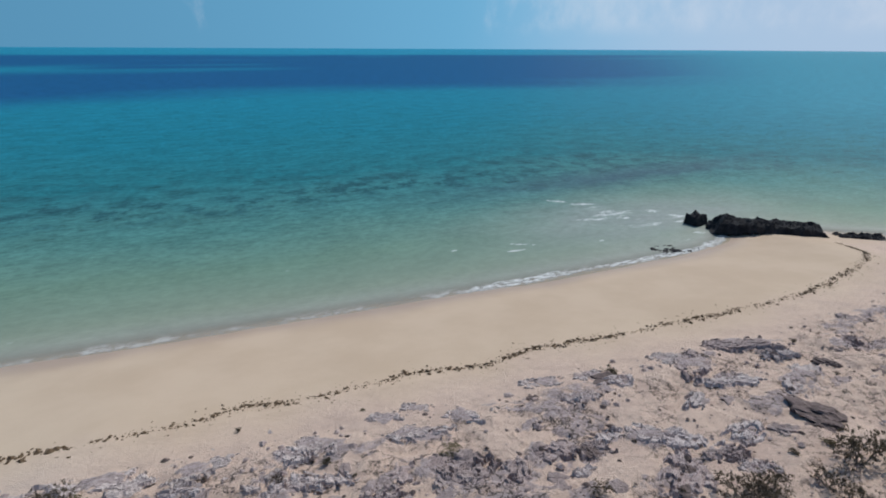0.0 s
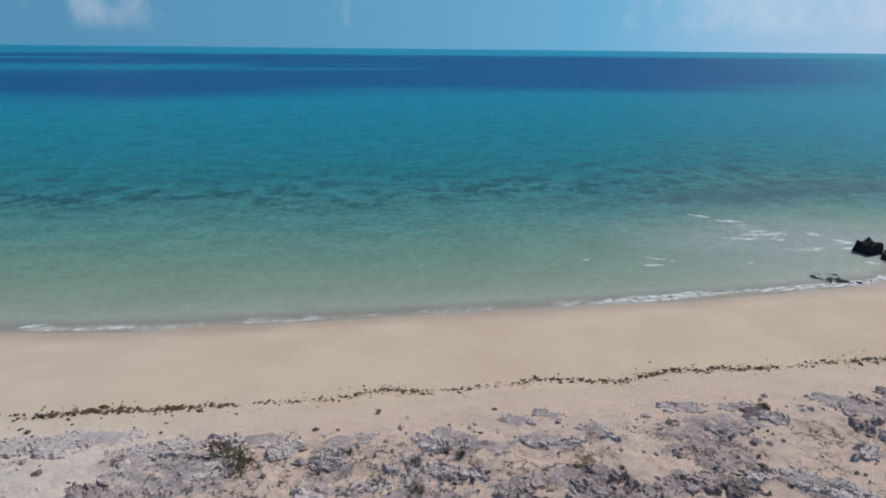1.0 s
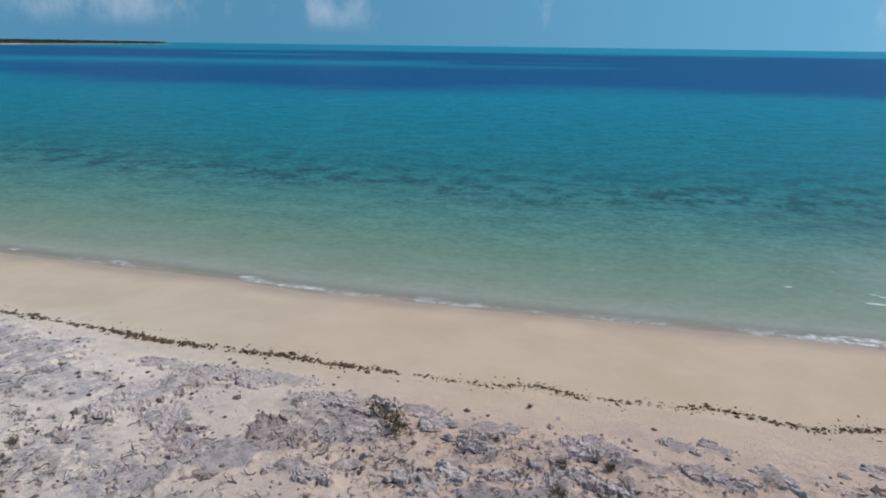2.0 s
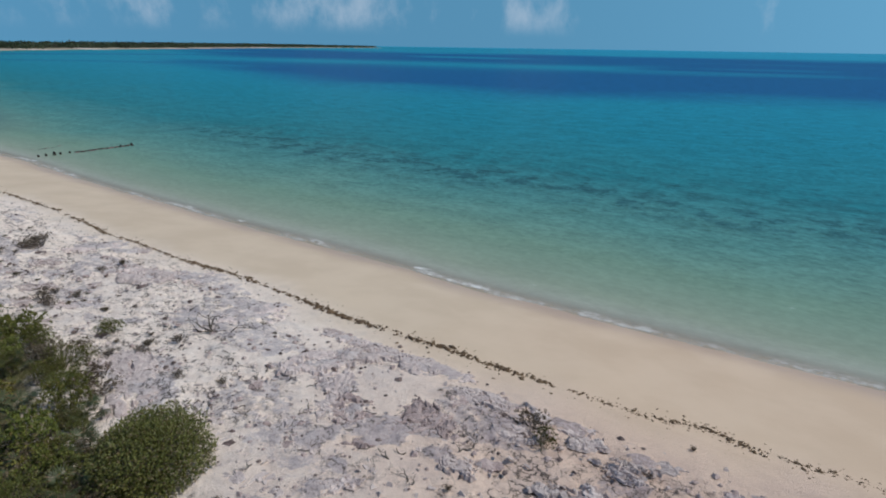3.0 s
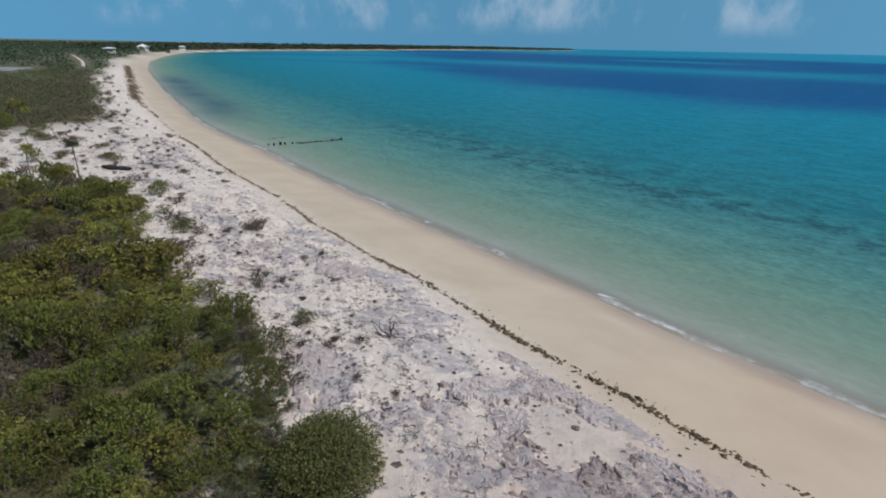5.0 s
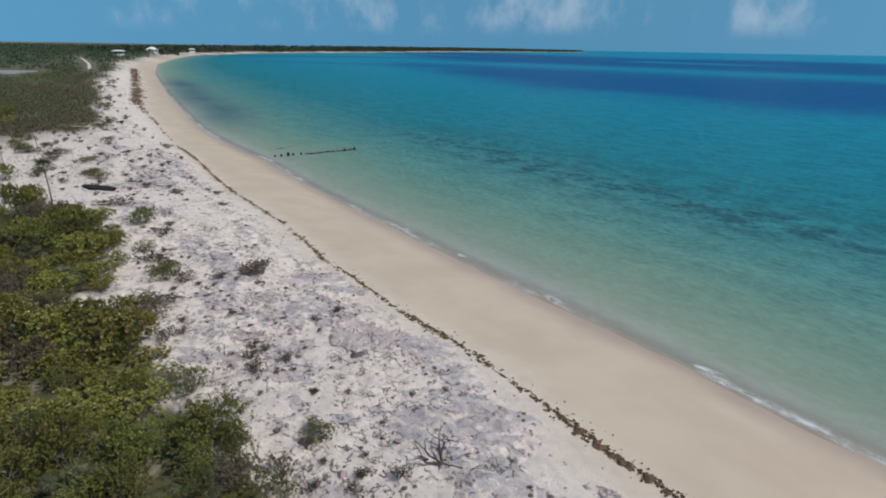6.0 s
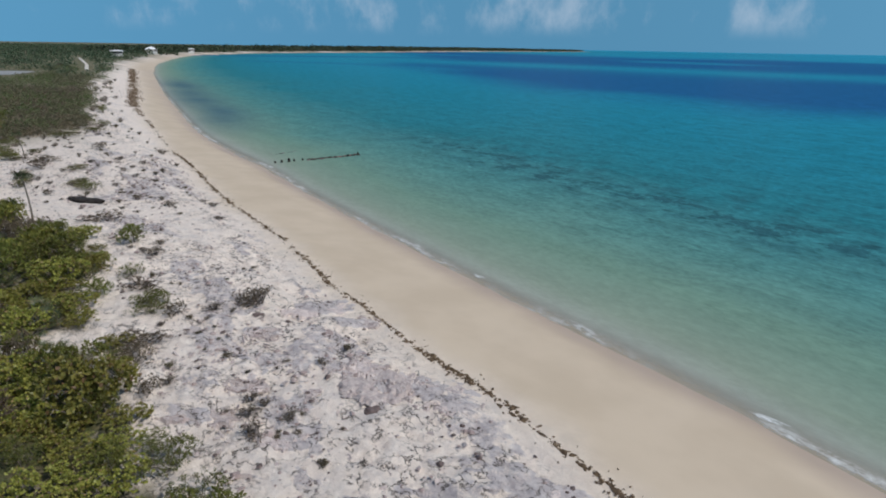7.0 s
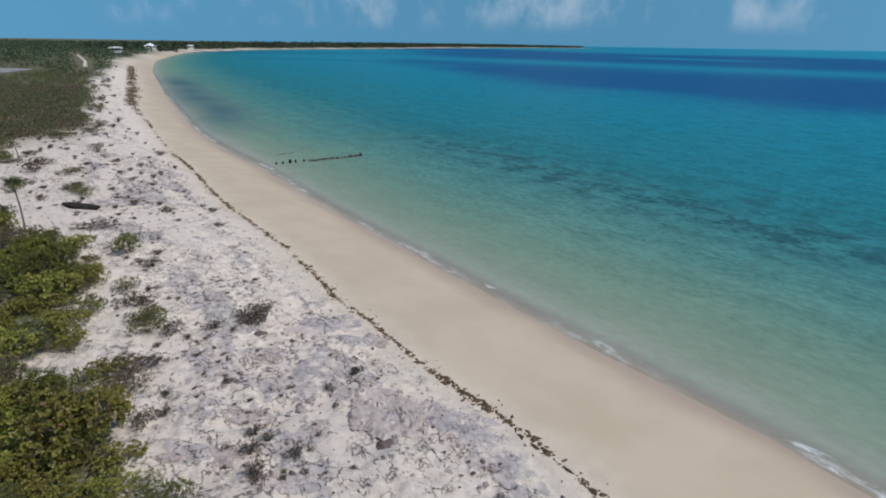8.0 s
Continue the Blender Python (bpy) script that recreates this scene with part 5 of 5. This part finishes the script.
ALONE_EAST = [(6, 10.4, 6.6, 0.8, 0.5), (6, 11.0, 6.5, 0.7, 0.5), (6, 14.2, 6.2, 0.8, 0.8), (6, 14.9, 5.6, 0.9, 0.8), (6, 12.6, 6.0, 0.5, 0.4), (6, 7.5, 8.0, 0.33, 0.25), (6, 0.35, 11.6, 0.2, 0.2), (6, 18.4, 5.6, 1.0, 0.8), (6, 12.4, 5.0, 0.8, 0.6), (6, 7.0, 5.0, 0.7, 0.5)]
for k, x, y, s, up in ALONE_EAST:
    plant(KINDS[k], stand(x, y, 53 * x, s, s, up))

# ---- small dry plants on the stony sand ----
TUFTS = [twig_bush(21, 0.26, 0.20, 300, M_DRY, "dry_tuft", "small grey-brown tuft rooted in stony sand", "plant", "dry tufts", 12, 0.05),
         twig_bush(22, 0.22, 0.18, 300, M_TUFT, "olive_tuft", "small olive-brown tuft rooted in stony sand", "plant", "olive tufts", 10, 0.05),
         twig_bush(23, 0.30, 0.24, 200, M_DRY, "twiggy_tuft", "small bare twiggy plant rooted in stony sand", "plant", "dry tufts", 18, 0.045)]
made = 0
while made < 260:
    x, y = rng.uniform(-100, 21), rng.uniform(5, 24)
    top, low = np.interp(x, WRACK_X, WRACK_Y) - 1.3, np.interp(x, EDGE_X, EDGE_Y) + 0.2
    field = math.exp(-((x + 28) / 7) ** 2 - ((y - 10.6) / 2.2) ** 2) + 0.08 + 0.2 * math.exp(-((y - low - 0.8) / 1.2) ** 2)
    if x < -50:
        field, low = 0.20, 9.0
    if not low < y < top or rng.uniform() > field:
        continue
    s = rng.uniform(0.4, 1.0) * (1.0 if x > -50 else 1.35)
    plant(TUFTS[int(rng.integers(0, 3))], stand(x, y, rng.uniform(0, 360), s, s, s * rng.uniform(0.7, 1.1)))
    made += 1
for k in range(26):
    x = rng.uniform(-200, -95)
    y = float(np.interp(x, SHORE[::-1, 0], SHORE[::-1, 1])) - rng.uniform(8.5, 14)
    plant(TUFTS[int(rng.integers(0, 3))], stand(x, y, rng.uniform(0, 360), rng.uniform(1.1, 2.3)))
for x, y, s in [(-32.6, 13.7, 2.7), (-32.9, 12.0, 1.25), (-41.1, 11.9, 1.6), (-18.05, 10.0, 1.1), (-54, 14.2, 1.5), (-51.2, 15.6, 1.5), (-47.1, 17.4, 1.2), (-51, 18.4, 1.3), (-74.7, 21.6, 2.0),
                (-42.6, 12.6, 1.2), (-27.3, 14.9, 1.0), (11.6, 12.6, 1.0), (-24.2, 9.9, 1.5), (-25.3, 10.2, 1.2)]:
    plant(TUFTS[2 if s > 1.1 else 1], stand(x, y, 91 * x, s))


# ---- dead wood ----
def dead_branch(seed, reach, forks, name, label, group=""):
    """A crooked branching limb of bare wood."""
    r = np.random.default_rng(seed)
    pieces = []

    def grow(p, d, length, thick, depth):
        for _ in range(3):
            q = p + d * length / 3
            q[2] = max(q[2], 0.02)
            pieces.append((p, q, thick, thick * 0.82))
            p, thick = q, thick * 0.82
            d = unit(d + r.normal(size=3) * 0.34)
        if depth:
            for _ in range(2 if depth > 1 else 3):
                grow(p.copy(), unit(d + r.normal(size=3) * 0.75), length * r.uniform(0.5, 0.8), thick * 0.75, depth - 1)
    for _ in range(forks):
        d = unit(np.array([r.normal(), r.normal(), r.uniform(0.05, 0.75)]))
        grow(np.array([0, 0, 0.0]), d, reach, 0.028, 2)
    return fast_mesh(name, *tubes(pieces, 5))


solid("dead_bush", dead_branch(31, 0.55, 5, "dead_bush", ""), M_DARKBARK, "leafless dead bush of dark crooked branches on sand", "dead bush", stand(-17.2, 12.0, 75, 1.4, 1.4, 0.95))
TWIGS = [dead_branch(40 + k, 0.3, 2, "driftwood", "") for k in range(4)]
for me in TWIGS:
    me.materials.append(M_WOOD)
TWIG_SPOTS = [(-17.2, 11.9), (-6.55, 8.9), (-10.2, 7.4), (-9.4, 8.6), (-11.3, 5.7), (-8.8, 10.2), (-16.0, 12.2), (-12.0, 8.9), (-13.2, 10.4), (-10.6, 9.9), (-7.4, 9.4), (-21.5, 11.4), (11.5, 12.7), (-6.0, 10.9), (-10.2, 5.6), (-9.0, 6.2)]
for k, (x, y) in enumerate(TWIG_SPOTS):
    ob = tagged(new("driftwood_branch", TWIGS[k % 4]), "crooked grey driftwood branch lying on sand", "driftwood", "driftwood branches")
    s = rng.uniform(0.6, 1.1)
    ob.matrix_basis = stand(x, y, rng.uniform(0, 360), s, s, s * 0.6)


def crust_curls(count, seed):
    """Short dark sticks curled over the crust, standing in for shade under its edges."""
    r = np.random.default_rng(seed)
    pieces = []
    while len(pieces) < count * 4:
        x, y = r.uniform(-26, 0), r.uniform(4.5, 11.5)
        if not np.interp(x, EDGE_X, EDGE_Y) < y < np.interp(x, WRACK_X, WRACK_Y) - 2 or r.uniform() > 0.25 + 0.75 * math.exp(-((x + 10) / 6) ** 2):
            continue
        p = np.array([x, y, ground_at(x, y) + 0.03])
        a, thick = r.uniform(0, 2 * math.pi), r.uniform(0.008, 0.017)
        for _ in range(4):
            q = p + np.array([math.cos(a), math.sin(a), 0]) * r.uniform(0.05, 0.16)
            q[2] = p[2] + r.uniform(-0.03, 0.05)
            pieces.append((p, q, thick, thick * 0.9))
            p, a = q, a + r.normal() * 0.8
    return fast_mesh("dead_runners", *tubes(pieces, 4))


# added dark curls where the crust's lifted edges throw shade
solid("dead_runners", crust_curls(36, 17), M_DARKBARK, "dark curled sticks standing for shade under lifted crust", "dead plants", kind="stuff")


def flakes(count, seed):
    """Thin shards of crust tipped up out of the sand, and the slivers of shade under them."""
    r = np.random.default_rng(seed)
    verts, faces = [], []
    while len(faces) < count * 6:
        x, y = r.uniform(-34, 4), r.uniform(5.0, 15.5)
        if not np.interp(x, EDGE_X, EDGE_Y) < y < np.interp(x, WRACK_X, WRACK_Y) - 1.6:
            continue
        if r.uniform() > 0.12 + math.exp(-((x + 10.5) / 4) ** 2 - ((y - 7.6) / 2.6) ** 2) + 0.9 * math.exp(-((x + 27) / 4.5) ** 2 - ((y - 10.5) / 2.6) ** 2):
            continue
        long, wide, thick = float(np.clip(r.lognormal(-1.75, 0.45), 0.07, 0.45)), r.uniform(0.05, 0.15), r.uniform(0.02, 0.04)
        a, tip = r.uniform(0, 2 * math.pi), radians(r.uniform(8, 60))
        side = np.array([math.cos(a), math.sin(a), 0])
        ahead = np.array([-math.sin(a) * math.cos(tip), math.cos(a) * math.cos(tip), math.sin(tip)])
        up = np.cross(side, ahead)
        base = np.array([x, y, ground_at(x, y) - 0.02])
        ring = [base + side * long * u * r.uniform(0.7, 1.1) + ahead * wide * v * r.uniform(0.8, 1.3) for u, v in ((-0.5, 0), (0.5, 0), (0.35, 1.0), (-0.3, 0.8))]
        n = len(verts)
        verts += [p - up * thick for p in ring] + ring
        faces += [(n, n + 3, n + 2, n + 1), (n + 4, n + 5, n + 6, n + 7)] + [(n + k, n + (k + 1) % 4, n + 4 + (k + 1) % 4, n + 4 + k) for k in range(4)]
    return fast_mesh("crust_shards", verts, faces, smooth_shade=False)


solid("crust_shards", flakes(800, 27), M_PALE, "pale shards of crust tipped up in the sand", "stones", kind="stuff")


def log_mesh():
    """A long dark hull-shaped trunk, blunt at one end."""
    n, k = 17, 12
    verts, faces = [], []
    for i in range(n):
        u = i / (n - 1)
        r = 0.30 * (math.sin(math.pi * (0.07 + 0.88 * u)) ** 0.6)
        for j in range(k):
            t = 2 * math.pi * j / k
            w = 1 + 0.18 * noise.noise(Vector((u * 5, math.cos(t) * 1.5, math.sin(t) * 1.5)))
            verts.append((-1.45 + 2.9 * u, math.cos(t) * r * 1.25 * w, math.sin(t) * r * 0.8 * w + 0.16 + 0.10 * (2 * u - 1) ** 2))
    for i in range(n - 1):
        for j in range(k):
            faces.append((i * k + j, i * k + (j + 1) % k, (i + 1) * k + (j + 1) % k, (i + 1) * k + j))
    return fast_mesh("log", verts, faces)


solid("driftwood_log", log_mesh(), M_DARKWOOD, "thick dark driftwood log lying on white sand", "log", stand(-54.3, 11.2, 33, sink=0.06))

# ---- palms and small trees of the clearing ----
PALM_A = tall_palm(70, 2.75, -0.25, M_FAN, "slender thatch palm with a grey-green head on sand")
PALM_B = tall_palm(71, 2.0, 0.2, M_ROUND, "short thatch palm with a yellowing head on sand")
for ob, x, y, s in ((PALM_A, -50.3, 7.8, 0.98), (PALM_A, -73.5, 9.8, 0.8), (PALM_A, -64.5, 6.6, 0.7), (PALM_B, -89, 8.2, 1.25), (PALM_B, -55.4, 5.4, 0.8), (PALM_B, -80, 8.5, 0.9)):
    plant(ob, stand(x, y, 43 * x, s))
for x, y, s in ((-52.4, 7.1, 0.75), (-61, 6.2, 0.8), (-84, 6.5, 1.3), (-97, 9.5, 1.5)):
    plant(KINDS[4], stand(x, y, 17 * x, s, s, s * 1.3))


# ---- scrub beyond the clearing, out to the cape ----
def clumps(x, y, z, r, h, per, seed, spray=0.62):
    """Low uneven domes of coarse foliage, each of a few dozen leaf sprays."""
    g = np.random.default_rng(seed)
    n = len(x)
    d = unit(g.normal(size=(n, per, 3)) * (1, 1, 0.8) + (0, 0, 0.5))
    shell = g.uniform(0.55, 1.1, (n, per, 1))
    p = d * shell * np.stack([r, r, h], 1)[:, None]
    p[..., 2] = np.abs(p[..., 2]) * 0.9 + 0.1 * h[:, None]
    p += np.stack([x, y, z], 1)[:, None]
    axis = unit(d + g.normal(size=(n, per, 3)) * 0.7)
    normal = unit(d + g.normal(size=(n, per, 3)) * 0.5 + (0, 0, 0.5))
    size = np.repeat(r * spray, per) * g.uniform(0.6, 1.3, n * per)
    return leaf_quads(p.reshape(-1, 3), axis.reshape(-1, 3), normal.reshape(-1, 3), size, size * 0.75)


def far_scrub(count, seed, near, far, per, mat, label, name):
    r = np.random.default_rng(seed)
    dist = near * (far / near) ** r.uniform(0, 1, count)
    ang = r.uniform(radians(160), radians(200), count)
    x, y = -12 + np.cos(ang) * dist, 6 - np.sin(ang) * dist
    sd = inland(x, y)
    keep = (scrub(x, y, sd) > 0.5) & ((((x + 239) / 36) ** 2 + ((y - 15) / 19) ** 2) > 1)
    keep &= to_line(x, y, np.array([(-215, 40.5), (-254, 46.7), (-310, 56.5), (-430, 73.5)])) > 4
    x, y, sd, dist = x[keep], y[keep], sd[keep], dist[keep]
    size = r.uniform(0.6, 1.25, len(x)) * (0.6 + 0.0055 * dist)
    tall = np.minimum(size * r.uniform(0.7, 1.15, len(x)), 3.6)
    v, f = clumps(x, y, height(x, y, sd), size, tall, per, seed + 1, 0.17 if near < 100 else 0.34)
    return solid(name, fast_mesh(name, v, f, smooth_shade=False), mat, label, "scrub", kind="stuff")


far_scrub(3600, 81, 66, 260, 84, M_FAR, "low olive scrub covering the land behind the beach", "coastal_scrub")
far_scrub(2300, 82, 60, 150, 62, M_DRY, "dry brown brush among the green scrub", "brown_brush")
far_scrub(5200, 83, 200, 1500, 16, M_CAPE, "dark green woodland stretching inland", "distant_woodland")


def cape_wood(seed):
    """The wooded shore across the bay."""
    r = np.random.default_rng(seed)
    line = SHORE[(SHORE[:, 0] < -540) & (SHORE[:, 0] > -1560)]
    seg = np.linalg.norm(np.diff(line, axis=0), axis=1)
    run = np.concatenate([[0], np.cumsum(seg)])
    d = r.uniform(0, run[-1], 2600)
    px, py = np.interp(d, run, line[:, 0]), np.interp(d, run, line[:, 1])
    back = r.uniform(14, 190, len(d))
    x, y = px - back * 0.85, py - back * 0.25
    sd = inland(x, y)
    keep = (sd > 12) & (to_line(x, y, np.array([(-560, 182), (-690, 224)])) > 16)
    x, y, sd = x[keep], y[keep], sd[keep]
    dist = np.hypot(x, y)
    tall = (4.2 + 2.6 * smooth(650, 1300, dist)) * r.uniform(0.75, 1.1, len(x)) * (1 - 0.45 * smooth(1350, 2050, y))
    v, f = clumps(x, y, height(x, y, sd), np.full(len(x), 9.0) * r.uniform(0.7, 1.3, len(x)), tall, 34, seed + 1, 0.34)
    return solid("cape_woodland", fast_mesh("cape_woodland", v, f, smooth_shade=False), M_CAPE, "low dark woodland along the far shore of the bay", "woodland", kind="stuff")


cape_wood(91)


# ---- houses down the beach ----
def box(bm, x0, y0, z0, x1, y1, z1):
    v = [bm.verts.new(p) for p in ((x0, y0, z0), (x1, y0, z0), (x1, y1, z0), (x0, y1, z0), (x0, y0, z1), (x1, y0, z1), (x1, y1, z1), (x0, y1, z1))]
    for q in ((3, 2, 1, 0), (4, 5, 6, 7), (0, 1, 5, 4), (1, 2, 6, 5), (2, 3, 7, 6), (3, 0, 4, 7)):
        bm.faces.new([v[k] for k in q])


def box_mesh(name, *size):
    bm = bmesh.new()
    box(bm, *size)
    me = bpy.data.meshes.new(name)
    bm.to_mesh(me)
    bm.free()
    return me


def house(x, y, z, turn, wide, deep, tall, roof_h, label, windows=4):
    ob = thing("beach_house", label, "house", "beach houses")
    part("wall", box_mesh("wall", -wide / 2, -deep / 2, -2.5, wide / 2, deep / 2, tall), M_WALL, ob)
    bm = bmesh.new()
    o, inner = 0.7, (wide - deep) / 2 if wide > deep * 1.2 else 0.5
    lo = [bm.verts.new(p) for p in ((-wide / 2 - o, -deep / 2 - o, tall), (wide / 2 + o, -deep / 2 - o, tall), (wide / 2 + o, deep / 2 + o, tall), (-wide / 2 - o, deep / 2 + o, tall))]
    eave = [bm.verts.new(v.co + Vector((0, 0, 0.25))) for v in lo]
    r0, r1 = bm.verts.new((-inner, 0, tall + roof_h)), bm.verts.new((inner, 0, tall + roof_h))
    bm.faces.new(lo[::-1])
    for k in range(4):
        bm.faces.new((lo[k], lo[(k + 1) % 4], eave[(k + 1) % 4], eave[k]))
    bm.faces.new((eave[0], eave[1], r1, r0)), bm.faces.new((eave[1], eave[2], r1)), bm.faces.new((eave[2], eave[3], r0, r1)), bm.faces.new((eave[3], eave[0], r0))
    me = bpy.data.meshes.new("roof")
    bm.to_mesh(me)
    bm.free()
    part("roof", me, M_ROOF, ob, "white hipped roof")
    for k in range(windows):
        u = -wide / 2 + wide * (k + 0.5) / windows
        part("window", box_mesh("window", u - 0.7, -deep / 2 - 0.06, 0.9, u + 0.7, -deep / 2 + 0.02, 2.3), M_PANE, ob)
    for k in range(2):
        v = -deep / 2 + deep * (k + 0.5) / 2
        part("window", box_mesh("window", wide / 2 - 0.02, v - 0.6, 0.9, wide / 2 + 0.06, v + 0.6, 2.3), M_PANE, ob)
    ob.matrix_basis = pose(x, y, z, 0, 0, turn)
    return ob


house(-492, 108.5, 3.0, 70, 7.6, 5.0, 2.6, 0.9, "long low white house above the beach", 5)
house(-588, 157.5, 3.6, 75, 9.5, 8.5, 2.3, 2.5, "white house with a steep hipped roof above the beach", 3)
house(-690, 226, 2.6, 70, 6.0, 5.0, 2.8, 1.1, "small white house by the far beach", 3)
